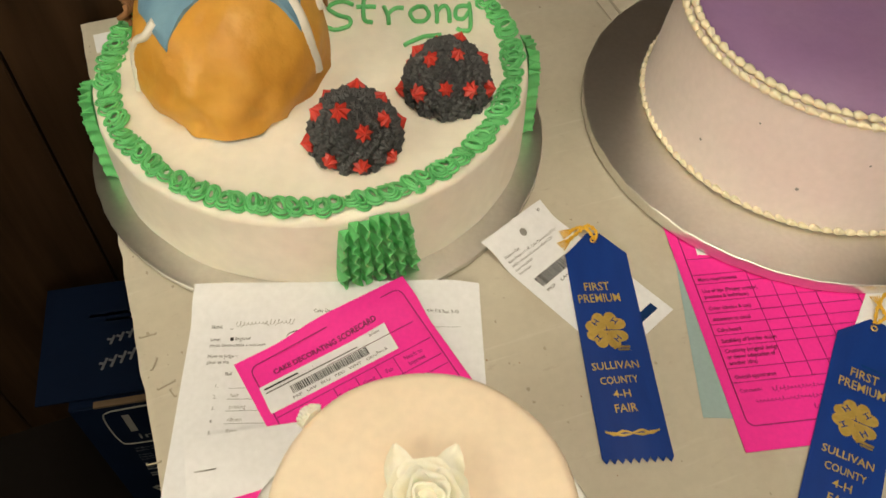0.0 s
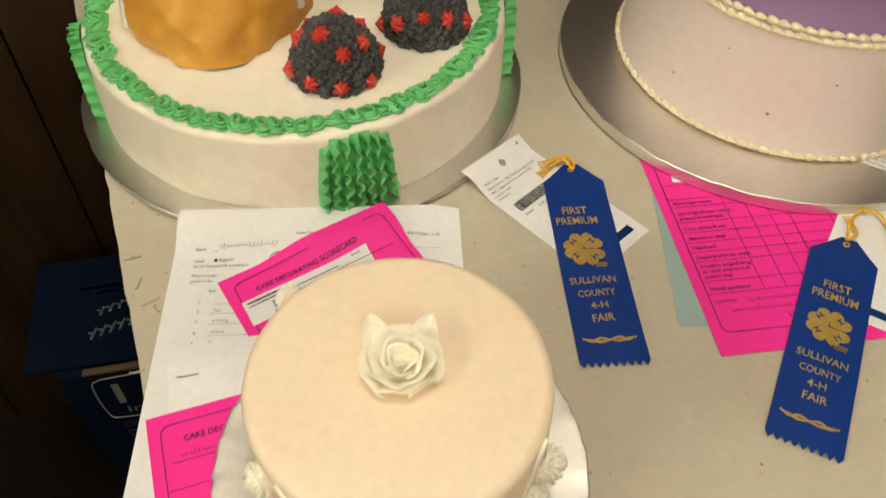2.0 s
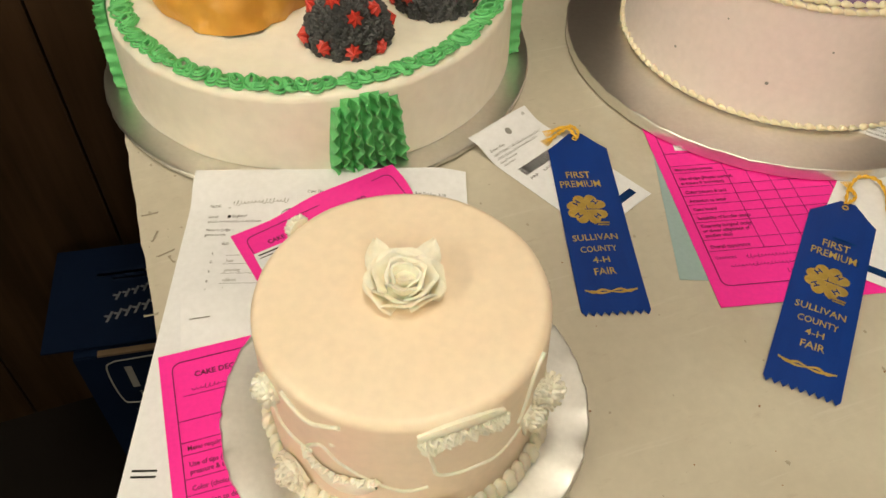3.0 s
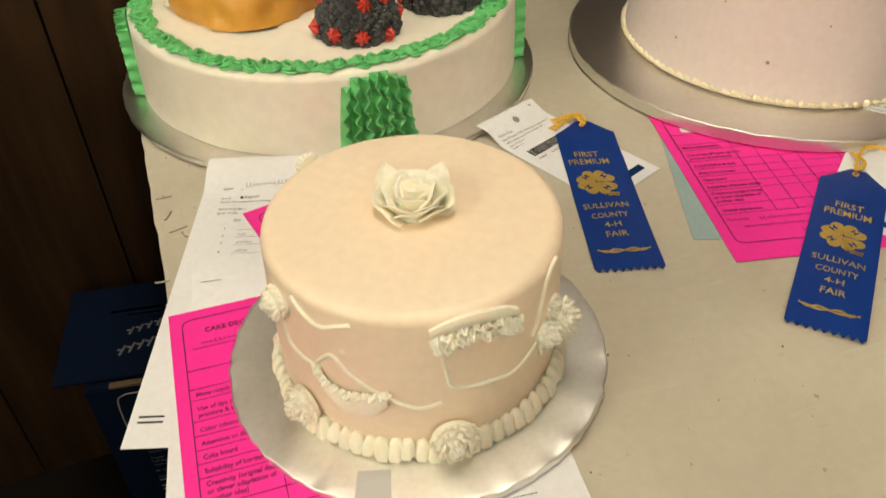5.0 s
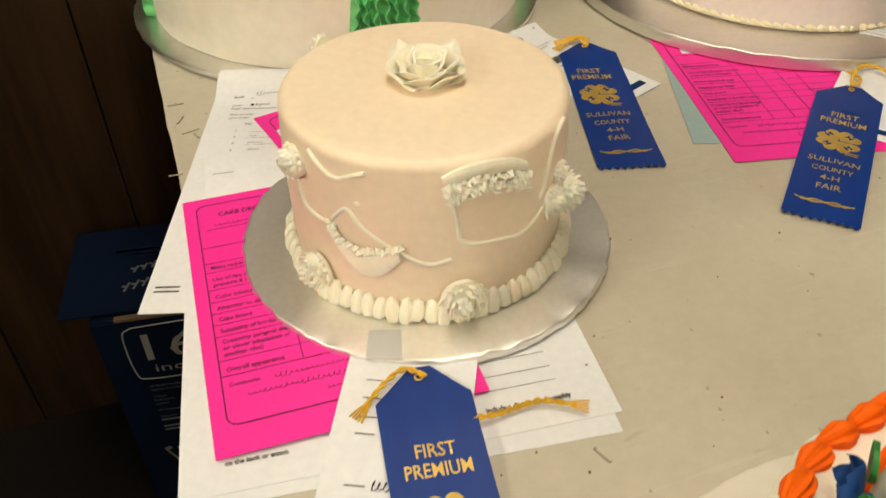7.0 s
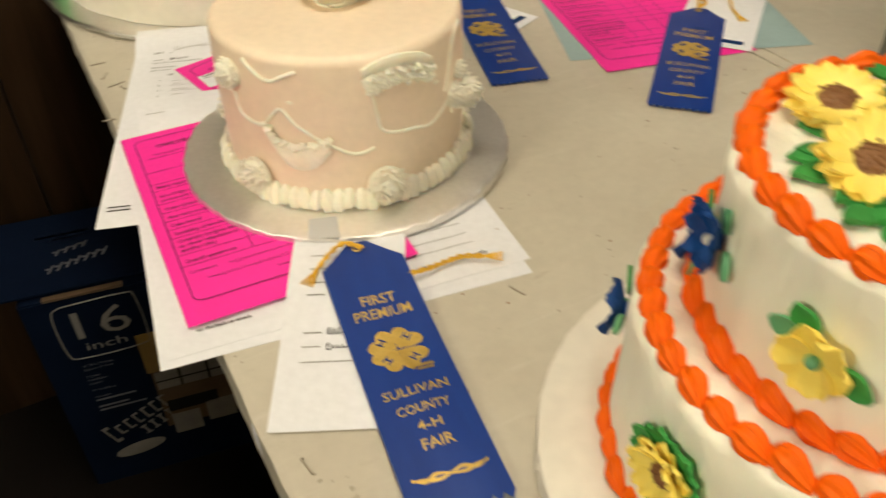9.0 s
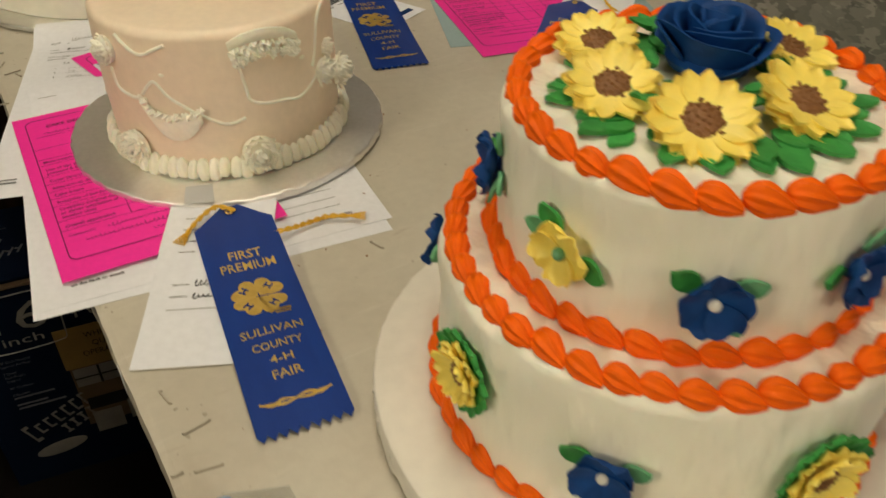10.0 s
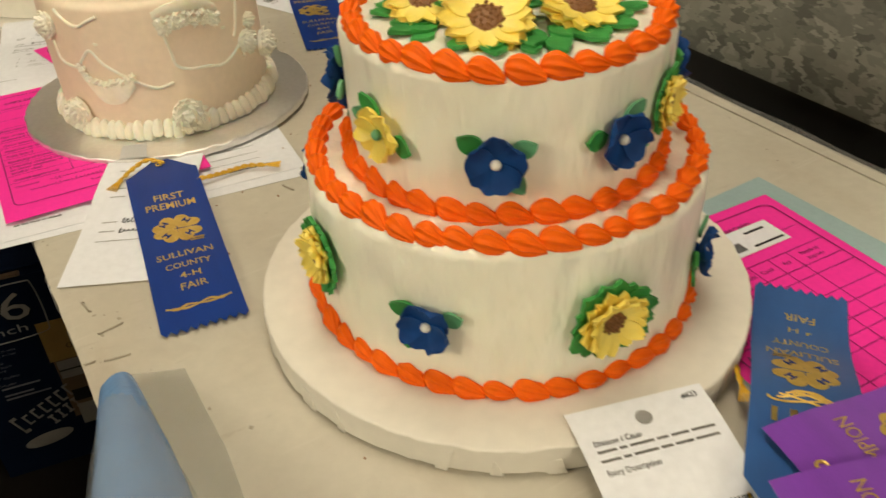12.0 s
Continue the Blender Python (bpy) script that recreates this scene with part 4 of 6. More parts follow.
for owner, pts, r in ((flap, [(-82, 0.8450), (-77, 0.8478), (-67, 0.8490), (-56, 0.8460), (-49.5, 0.8415)], 0.0822), (flap, [(-81.5, 0.8440), (-78, 0.8420), (-72, 0.8445), (-67, 0.8448), (-56, 0.8415), (-49.5, 0.8380)], 0.0822), (flap, [(-80.8, 0.8390), (-77.5, 0.8392), (-73, 0.8418), (-67, 0.8420), (-56, 0.8388), (-51, 0.8365)], 0.0820), (sag, [(-127, 0.8145), (-122.3, 0.8063), (-115, 0.8028), (-108, 0.8042), (-98.5, 0.8082)], 0.0832)):
    path = smooth_path([(a, z, 0) for a, z in pts], 5)
    for i, p in enumerate(path):
        part("lace_dot", dot, None, owner, m=on_wall(r, p.x, p.y + 0.0009 * (-1) ** i, 40 * i, 1.0 + 0.25 * (i % 3 - 1)))

rose(peach_cake, M_IVORY, pose(0.0015, 0.0035, 0.8605), 0.0182, 0.0145, "rose", ((0.28, 3, 1.0, 0.06), (0.50, 4, 0.97, 0.10), (0.74, 5, 0.84, 0.15), (0.98, 6, 0.64, 0.14)), 20)
leaf = petal_mesh(M_IVORY, "rose_leaf", 0.030, 0.017, 0.003, 0.002, tip=0.05, rows=7)
for x, y, turn in ((-0.009, 0.004, 14), (0.007, 0.005, -20)):
    part("rose_leaf", leaf, None, peach_cake, "pointed ivory icing leaf", m=pose(x, y, 0.8615, 8, 0, turn))

# a square of clear tape lies on the foil board
tape = part("tape_piece", sheet([(-0.0315, 0.0545), (-0.0140, 0.0550), (-0.0125, 0.0335), (-0.0320, 0.0340)], 0.0002, cuts=4, lift=lambda x, y: 0.0004 * math.sin(y * 300)), M_TAPE, None, m=pose(0, 0, TABLE_Z + 0.0092))
tagged(tape, "short piece of whitish tape on the foil board", "tape")

# ---- orange cake ----
def comma_shell(length, width, height, ridges=9, depth=0.21, rows=21, cols=54):
    """A piped border shell: a round grooved head, its sharp ridges sweeping down into a tail along +x."""
    bm = bmesh.new()
    rings = []
    for i in range(rows):
        s = i / (rows - 1)
        k = math.sqrt(max(0.05, 1 - ((s - 0.42) / 0.42) ** 2)) if s < 0.42 else 1 - 0.74 * ((s - 0.42) / 0.58) ** 1.5
        rise = height * (0.44 - 0.30 * s * s)
        ring = []
        for j in range(cols):
            a = 2 * math.pi * j / cols
            rr = 1 - depth * (0.5 - 0.5 * math.cos(ridges * (a - 0.25 * s))) ** 0.7
            ring.append(bm.verts.new(((s - 0.40) * length, width / 2 * k * rr * math.cos(a), rise + height * 0.56 * k * rr * math.sin(a))))
        rings.append(ring)
    for a, b in zip(rings, rings[1:]):
        for j in range(cols):
            q = (j + 1) % cols
            bm.faces.new((a[j], a[q], b[q], b[j]))
    bm.faces.new(rings[0][::-1])
    bm.faces.new(rings[-1])
    bmesh.ops.recalc_face_normals(bm, faces=bm.faces[:])
    return mesh_of(bm, M_ORANGE, True, "icing_shell")


rim_shells = [comma_shell(0.0168, 0.0114, 0.0112), comma_shell(0.0164, 0.0118, 0.0107, 10), comma_shell(0.0172, 0.0110, 0.0116)]
foot_shells = [comma_shell(0.0168, 0.0120, 0.0118), comma_shell(0.0164, 0.0124, 0.0112, 10), comma_shell(0.0172, 0.0116, 0.0122)]
for shells, r, z, count, tilt, spin in ((rim_shells, 0.0738, 0.9155, 32, -14, -4), (foot_shells, 0.0800, 0.8510, 35, -22, -2), (rim_shells, 0.0975, 0.8480, 43, -16, -4), (foot_shells, 0.1045, TABLE_Z + 0.0180, 44, -22, -2)):
    ring_of("icing_shell", shells, orange_cake, r, z, count, lambda a, g: on_ring(r + g.uniform(-0.0006, 0.0006), z, a, tilt + g.uniform(-7, 7), spin + g.uniform(-8, 8), g.uniform(0.93, 1.08)))

leaf_icing = petal_mesh(M_LEAF, "leaf", 0.0128, 0.0092, 0.0010, 0.0012, tip=0.25, thick=0.0022)
leaf_mint = petal_mesh(M_MINT, "leaf", 0.0120, 0.0086, 0.0010, 0.0012, tip=0.25, thick=0.0022)
blue_petal = petal_mesh(M_NAVY, "petal", 0.0132, 0.0148, 0.0034, 0.0030, blunt=True, ruffle=0.0007, rows=8, cols=9, thick=0.0018)
yellow_petal = petal_mesh(M_YELLOW, "petal", 0.0128, 0.0120, 0.0028, 0.0020, blunt=True, ruffle=0.0008, thick=0.0018, rows=8, cols=9)
sun_petal = petal_mesh(M_YELLOW, "petal", 0.0112, 0.0072, 0.0016, 0.0008, tip=0.6, rows=6, cols=5, thick=0.0017)
sun_petal_big = petal_mesh(M_YELLOW, "petal", 0.0132, 0.0082, 0.0014, 0.0008, tip=0.05, rows=6, cols=5, thick=0.0018)


def ball_mesh(r, material, name, flat=0.7, bumps=0.0):
    return mesh_of(lathe([(r * math.cos(a) + 1e-5, r * flat * math.sin(a)) for a in np.linspace(-0.6, 1.5, 7)], 12, bumps, r * 5000, 500), material, True, name)


pearl = ball_mesh(0.0024, M_ICEWHITE, "pearl", 0.9)
mint_pearl = ball_mesh(0.0026, M_MINT, "pearl", 0.9)


def blossom(parent, m, petal, centre, leaves, turn=0, count=5, label="", size=1.0):
    base = part("icing_flower", ball_mesh(0.004, petal.materials[0], "heart", 0.6), None, parent, label, m=m @ Matrix.Scale(size, 4))
    for i in range(count):
        part("petal", petal, None, base, m=spun(360 * i / count + turn, 3 + 5 * (i % 2), 0.0008, 0.001 + 0.0005 * (i % 2)))
    part("pearl", centre, None, base, m=pose(0, 0, 0.0045))
    for ang, me in leaves:
        part("leaf", me, None, base, m=spun(ang, 4, 0.0072, -0.0006))
    return base


def sunflower(parent, m, label, petal, core, count=17, leaves=(), lift=26, size=1.0, seed=1):
    rng = random.Random(seed)
    base = part("sunflower", lathe([(core * 1.15, 0), (core * 1.2, 0.002), (core, 0.0045), (core * 0.4, 0.0055), (0.0005, 0.0056)], 16, 0.0004, seed, 300), M_BROWN, parent, label, m=m @ Matrix.Scale(size, 4))
    for row, (n, tilt, out, z) in enumerate(((count, lift * 0.45, core * 0.85, 0.0012), (count - 3, lift, core * 0.75, 0.0028))):
        for i in range(n):
            part("petal", petal, None, base, m=spun(360 * (i + 0.5 * row) / n + rng.uniform(-5, 5), tilt + rng.uniform(-6, 6), out, z, rng.uniform(0.88, 1.1)))
    part("petal_bed", lathe([(core * 2.0, 0.0003), (core * 2.05, 0.0010), (core * 1.2, 0.0022), (core * 0.4, 0.0030)], 20, 0.0005, seed, 200), petal.materials[0], base)
    seed_me = star_mesh(0.0013, 0.0018, 4, M_BROWN, "seed", rings=3)
    for i in range(26):
        q = core * 0.95 * math.sqrt((i + 0.5) / 26)
        part("seed", seed_me, None, base, m=pose(q * math.cos(i * 2.4), q * math.sin(i * 2.4), 0.0044 + 0.001 * (1 - q / core), 0, 0, i * 30))
    for ang, me in leaves:
        part("leaf", me, None, base, m=spun(ang, 2, core * 1.5, -0.0006, rng.uniform(0.9, 1.2)))
    return base


UP, LOW = 0.0784, 0.1034
blossom(orange_cake, on_wall(UP, -148, 0.884, 10), yellow_petal, mint_pearl, ((25, leaf_icing), (60, leaf_mint), (-110, leaf_icing)), 15, 6, "yellow icing blossom with pale green centre", 1.0)
for a_deg, z, turn in ((-108, 0.882, 0), (-68, 0.885, 25), (171, 0.889, 40), (148, 0.868, 10), (-8, 0.889, 10)):
    blossom(orange_cake, on_wall(UP, a_deg, z, turn), blue_petal, pearl, ((55, leaf_icing), (-62, leaf_mint), (-140, leaf_mint)), 0, 5, "royal blue icing blossom with white pearl")
for a_deg, z, turn in ((-124, 0.809, 15), (-33, 0.803, 30), (152, 0.822, 0), (60, 0.81, 0)):
    blossom(orange_cake, on_wall(LOW, a_deg, z, turn), blue_petal, pearl, ((50, leaf_icing), (-80, leaf_mint), (130, leaf_icing)), 12, 5, "royal blue icing blossom with white pearl")
ring_leaf = petal_mesh(M_LEAF, "leaf", 0.0112, 0.0090, 0.0012, 0.0022, tip=0.35, thick=0.0024)
RING_LEAVES = tuple((a, ring_leaf) for a in range(-160, 200, 24))
for r, a_deg, z, turn, sz in ((UP, -42, 0.889, 20, 0.8), (LOW, -163, 0.815, 60, 1.0), (LOW, -78, 0.809, 10, 1.12), (LOW, 10, 0.81, 0, 1.0), (UP, 90, 0.885, 0, 0.8)):
    sunflower(orange_cake, on_wall(r, a_deg, z, turn), "yellow icing sunflower with brown centre", sun_petal, 0.0055, 15, RING_LEAVES, 24, sz, int(a_deg))

TOPZ = 0.9190
for x, y, tilt_x, tilt_y, sz, seed in ((0.164, -0.165, 22, -9, 0.96, 11), (0.1850, -0.197, 26, -5, 1.06, 12), (0.2280, -0.191, 23, 8, 1.00, 13), (0.172, -0.127, 14, -9, 0.92, 14), (0.247, -0.149, 16, 12, 0.92, 15)):
    sunflower(orange_cake, pose(x - OR_C[0], y - OR_C[1], TOPZ + 0.0045, tilt_x, tilt_y, 0) @ pose(0, 0, 0, 0, 0, seed * 20), "yellow icing sunflower on the cake's top", sun_petal_big, 0.0080, 16, (), 9, sz, seed)
rose(orange_cake, M_NAVY, pose(0.2140 - OR_C[0], -0.1440 - OR_C[1], TOPZ + 0.002), 0.0225, 0.020, "blue_rose", ((0.26, 2, 0.98, 0.02), (0.46, 3, 1.0, 0.05), (0.70, 3, 0.92, 0.10), (0.92, 4, 0.78, 0.14)), 70)
big_leaf = petal_mesh(M_LEAF, "leaf", 0.0165, 0.0110, 0.0008, 0.0006, tip=0.25, thick=0.0026, ruffle=0.0006)
rng = random.Random(5)
for i in range(66):
    a = 360 * i / 66 + rng.uniform(-6, 6)
    rad = (0.036, 0.042, 0.047)[i % 3] * (1.06 if 60 < a < 250 else 0.9)
    cx, cy = 0.204 - OR_C[0], -0.163 - OR_C[1]
    part("leaf", big_leaf, None, orange_cake, m=Matrix.Translation((cx, cy, TOPZ - 0.0006)) @ spun(a, rng.uniform(0, 5), rad, rng.uniform(0, 0.001), rng.uniform(0.75, 1.0)))
for x, y, a in ((0.187, -0.150, 40), (0.192, -0.171, 120), (0.212, -0.178, 200), (0.233, -0.165, 300), (0.205, -0.186, 170), (0.176, -0.176, 90), (0.20, -0.116, 10), (0.225, -0.118, -30)):
    for k in range(3):
        part("leaf", big_leaf, None, orange_cake, m=pose(x - OR_C[0], y - OR_C[1], TOPZ + 0.0045 + 0.0008 * k, 14, 0, a + 50 * (k - 1)) @ Matrix.Scale(0.62, 4))


# ---- papers, tags and ribbons ----
def fitted(text, width, height, material, parent, x, y, z, rz=0, name="printed_line", align="CENTER", bold=0.0):
    """A line of print stretched to a width and height of capitals (width 0: natural)."""
    me = lettering(text, 0.01, 0.0, align, bold)
    xs, ys = [v.co.x for v in me.vertices], [v.co.y for v in me.vertices]
    w, h = max(xs) - min(xs), max(ys) - min(ys)
    cap = 0.0073
    ky = height / cap
    kx = width / w if width else ky * 0.85
    me.materials.append(material)
    me.transform(Matrix.Diagonal((kx, ky, 1, 1)))
    return part(name, me, None, parent, m=pose(x, y, z, 0, 0, rz))


def paper(name, label, category, x, y, z, rz, w, h, material, curl=0.0006, lift=None, corner="bl", cuts=10, thick=0.0002):
    """A rectangular sheet whose named corner lies at x, y; returns the thing, in whose axes x runs right and y up the page."""
    dx, dy = (-w if "r" in corner else 0), (-h if "t" in corner else 0)
    m = pose(x, y, z, 0, 0, rz) @ pose(dx, dy, 0)
    t = thing(name, label, category, m)
    part("page", sheet([(0, 0), (w, 0), (w, h), (0, h)], thick, curl, lift, cuts), material, t)
    return t


def lift_z(curl, x, y, seed_x=0.0, lift=None):
    return curl * (0.5 + 0.5 * noise.noise(Vector((x * 14, y * 14, 0)))) + (lift(x, y) if lift else 0)


def lay(obs, curl=0.0, lift=None, over=0.00060):
    """Drapes flat print onto a curled page."""
    for ob in obs:
        me = ob.data
        m = ob.matrix_basis
        inv = m.inverted()
        for v in me.vertices:
            p = m @ v.co
            p.z = over + lift_z(curl, p.x, p.y, 0, lift) + (v.co.z if v.co.z < 0.001 else 0)
            v.co = inv @ p


def scribble(x0, x1, y, h, rng):
    """The line of a pen that writes an unreadable word: uneven loops that lean and drift."""
    out, n = [], int((x1 - x0) / 0.0006)
    size = h
    for i in range(n):
        if i % 5 == 0:
            size = h * rng.choice((0.35, 0.45, 0.5, 0.9, 1.1))
        a = i * 1.35
        out.append((x0 + (x1 - x0) * i / n + 0.0009 * math.cos(a) + 0.25 * size * math.sin(a), y + size * math.sin(a), 0.0003))
    return out


def frame_lines(w, h, inset, bottom, top):
    bm = bmesh.new()
    k = 0.006
    pts = []
    for cx, cy, a0 in ((w - inset - k, top - k, 0), (inset + k, top - k, 90), (inset + k, bottom + k, 180), (w - inset - k, bottom + k, 270)):
        for i in range(5):
            a = radians(a0 + 90 * i / 4)
            pts.append(Vector((cx + k * math.cos(a), cy + k * math.sin(a), 0.0003)))
    pts.append(pts[0])
    for a, b in zip(pts, pts[1:]):
        n = (b - a).normalized().cross(Vector((0, 0, 1))) * 0.00032
        bm.faces.new([bm.verts.new(q) for q in (a - n, a + n, b + n, b - n)])
    bmesh.ops.recalc_face_normals(bm, faces=bm.faces[:])
    return bm


def scorecard(label, x, y, z, rz, corner, lift=None, curl=0.0007, sticker=False, seed=1):
    w, h = 0.1397, 0.2159
    t = paper("scorecard", label, "scorecard", x, y, z, rz, w, h, M_PINK, curl, lift, corner, 48 if lift else 12)
    tagged(t, group="pink scorecards")
    obs = [part("printed_frame", frame_lines(w, h, 0.008, 0.018, 0.207), M_PINKINK, t, smooth=False)]
    obs.append(fitted("CAKE DECORATING SCORECARD", 0.083, 0.0042, M_PINKINK, t, 0.063, 0.195, 0, bold=0.0002))
    lines = [(0.013, 0.128, 0.180, 0.00045), (0.008, 0.1317, 0.162, 0.00045), (0.008, 0.1317, 0.1465, 0.00045)]
    rows = ["Menu requirements", "Use of tips (Proper control,", "pressure & technique)", "Color (choice & use)", "Attention to detail", "Cake board", "Suitability of border design", "Creativity (original design", "or clever adaptation of", "another idea)", "Overall appearance"]
    heights = (0.142, 0.131, 0.1258, 0.115, 0.105, 0.0955, 0.086, 0.0775, 0.0725, 0.0675, 0.056)
    for yy, line in zip(heights, rows):
        obs.append(fitted(line, 0, 0.0034, M_PINKINK, t, 0.0115, yy, 0, align="LEFT", bold=0.00012))
        last = line.startswith(("Use", "Creativity", "or clever"))
        if not last:
            lines.append((0.008, 0.1317, yy - 0.0042, 0.00042))
    obs.append(fitted("Comments:", 0, 0.0030, M_PINKINK, t, 0.0115, 0.045, 0, align="LEFT"))
    for k, word in enumerate(("Excellent", "Good", "Fair")):
        obs.append(fitted(word, 0, 0.0034, M_PINKINK, t, 0.060 + 0.0165 * k, 0.154, 0))
    obs.append(fitted("Needs to", 0, 0.0034, M_PINKINK, t, 0.114, 0.1565, 0))
    obs.append(fitted("Improve", 0, 0.0034, M_PINKINK, t, 0.114, 0.1510, 0))
    obs += rules(lines, M_PINKINK, t)
    obs += rules([(cx - 0.00022, cx + 0.00022, 0.1068, 0.1104) for cx in (0.052, 0.069, 0.085, 0.100)], M_PINKINK, t)
    # handwriting that cannot be read
    rng = random.Random(seed)
    for yb, x0, x1 in ((0.184, 0.018, 0.055), (0.044, 0.035, 0.10), (0.036, 0.02, 0.085), (0.028, 0.06, 0.095)):
        pts = scribble(x0, x1, yb, 0.0020, rng)
        obs.append(part("handwriting", tube(bmesh.new(), pts, 0.00015, 3), M_PINKINK, t))
    lay(obs, curl, lift)
    if sticker:
        s = part("barcode_label", sheet([(0.0065, 0.1665), (0.1075, 0.1660), (0.1085, 0.1890), (0.0075, 0.1890)], 0.0001, cuts=30, lift=lambda q, p: 0.0009 + lift_z(curl, q, p, 0, lift)), M_PAPER, t, "white sticker with a barcode")
        obs = barcode(s, 0.0265, 0.1758, 0.060, 0.0065)
        obs += [fitted("PRP   LAV   BLU   RED   WHT   GRN", 0.066, 0.0023, M_INK, s, 0.058, 0.1695, 0), fitted("Sullivan", 0, 0.0024, M_INK, s, 0.098, 0.1860, 0), fitted("Entry #:", 0, 0.0023, M_INK, s, 0.096, 0.1705, 0)]
        obs += rules([(0, 0.026, 0, 0.0014), (0, 0.072, -0.0032, 0.0008)], M_INK, s, "printed_bar", m=pose(0.010, 0.1855, 0))
        lay(obs, curl, lift, 0.0015)
    return t


def barcode(parent, x, y, w, h, rz=0.0, seed=2):
    rng = random.Random(seed)
    bm = bmesh.new()
    q = 0.0
    while q < w:
        b = rng.choice((0.0004, 0.0006, 0.0010))
        box(bm, q, q + b, -h / 2, h / 2, 0, 0.0001)
        q += b + rng.choice((0.0005, 0.0008))
    return [part("barcode", bm, M_INK, parent, smooth=False, m=pose(x, y, 0, 0, 0, rz))]


def ramp(y0, y1, top):
    def f(x, y):
        s = min(1, max(0, (y - y0) / (y1 - y0)))
        return top * s * s * (3 - 2 * s)
    return f


# entry form by the white and green cake, its head resting on the cake board
def over_board(m):
    """How far a page placed by m rises where it runs up onto the white and green cake's board."""
    def f(x, y):
        p = m @ Vector((x, y, 0))
        s = min(1, max(0, (0.226 - math.hypot(p.x + 0.097, p.y - 0.530)) / 0.026))
        return 0.0082 * s * s * (3 - 2 * s)
    return f


head = over_board(pose(-0.177, 0.3555, 0, 0, 0, 1.9) @ pose(0, -0.2794, 0))
form = paper("entry_form", "white printed entry form with pencilled answers", "paper", -0.177, 0.3555, TABLE_Z + 0.0003, 1.9, 0.2159, 0.2794, M_PAPER, 0.0006, head, "tl", 56)
obs = [fitted("Cake Decorating", 0, 0.0030, M_INK, form, 0.103, 0.2530, 0), fitted("4-H 710 Rev. 3-18", 0, 0.0028, M_INK, form, 0.187, 0.2550, 0)]
for y, x, text in ((0.2440, 0.016, "Name:"), (0.2345, 0.016, "Level:"), (0.2345, 0.034, "Beginner"), (0.2295, 0.016, "(must demonstrate a minimum"), (0.2295, 0.176, "chart)"), (0.2205, 0.016, "Note to Judge \u2013"), (0.2155, 0.016, "given to the"), (0.2060, 0.030, "Skill"), (0.1965, 0.024, "1."), (0.1880, 0.024, "2."), (0.1790, 0.024, "3."), (0.1695, 0.024, "4."), (0.1610, 0.024, "5.")):
    obs.append(fitted(text, 0, 0.0028, M_INK, form, x, y, 0, align="LEFT"))
for y, text in ((0.1890, "hair"), (0.1800, "printing"), (0.1705, "ribbon"), (0.1620, "figure")):
    obs.append(fitted(text, 0, 0.0032, M_PENCIL, form, 0.036, y, 0, align="LEFT"))
obs += rules([(0.034, 0.10, y, 0.00025) for y in (0.1945, 0.1860, 0.1770, 0.1675, 0.1590)] + [(0.030, 0.2, 0.2418, 0.00025), (0.0305, 0.0330, 0.2345, 0.0026), (0.076, 0.0787, 0.2345, 0.0026), (0.005, 0.02, 0.022, 0.0014), (0.005, 0.02, 0.018, 0.0014)], M_INK, form, "printed_rule")
obs.append(part("handwriting", tube(bmesh.new(), scribble(0.034, 0.078, 0.2445, 0.0020, random.Random(9)), 0.00018, 3), M_PENCIL, form))
obs.append(part("pen_ring", tube(bmesh.new(), [(0.086 + 0.014 * math.cos(a), 0.2348 + 0.0042 * math.sin(a), 0) for a in np.linspace(0, 6.28, 28)], 0.0003, 3), M_INK, form))
lay(obs, 0.0006, head)

scorecard("hot pink scorecard with white barcode sticker on the entry form", -0.139, 0.290, TABLE_Z + 0.0016, 32, "tl", over_board(pose(-0.139, 0.290, 0, 0, 0, 32) @ pose(0, -0.2159, 0)), sticker=True, seed=3)
note = paper("folded_note", "plain white folded note under the foil board", "paper", -0.162, 0.230, TABLE_Z + 0.0026, 11.5, 0.12, 0.10, M_PAPER, 0.0010, lambda x, y: 0.0050 * min(1, max(0, y - 0.058) / 0.03) * (1 - x / 0.12), "tl", 20)
rules([(0.006, 0.020, 0.076, 0.0007)], M_PENCIL, note, "printed_bar", m=pose(0, 0, 0.0046))
under = paper("entry_form", "white form sticking out under another form", "paper", -0.112, -0.054, TABLE_Z + 0.0001, 12.4, 0.2159, 0.15, M_PAPER, 0.0003, None, "bl", 8)
form_c = paper("entry_form", "white printed form half hidden by foil board and scorecard", "paper", -0.1090, -0.0475, TABLE_Z + 0.0005, 14.0, 0.2159, 0.22, M_PAPER, 0.0005, None, "bl", 12)
obs = [*rules([(0.03, 0.190, y, 0.0004) for y in (0.0485, 0.038, 0.0285)], M_INK, form_c, "printed_rule"),
       fitted("include a diagram and possibly", 0, 0.0032, M_INK, form_c, 0.194, 0.0165, 0, align="RIGHT", bold=0.0003), fitted("on the back or attach", 0, 0.0030, M_INK, form_c, 0.018, 0.0165, 0, align="LEFT", bold=0.0003)]
lay(obs, 0.0005)
scorecard("hot pink scorecard sticking out under the peach cake's board", -0.0995, -0.0270, TABLE_Z + 0.0036, 18.0, "bl", seed=4, curl=0.0004)

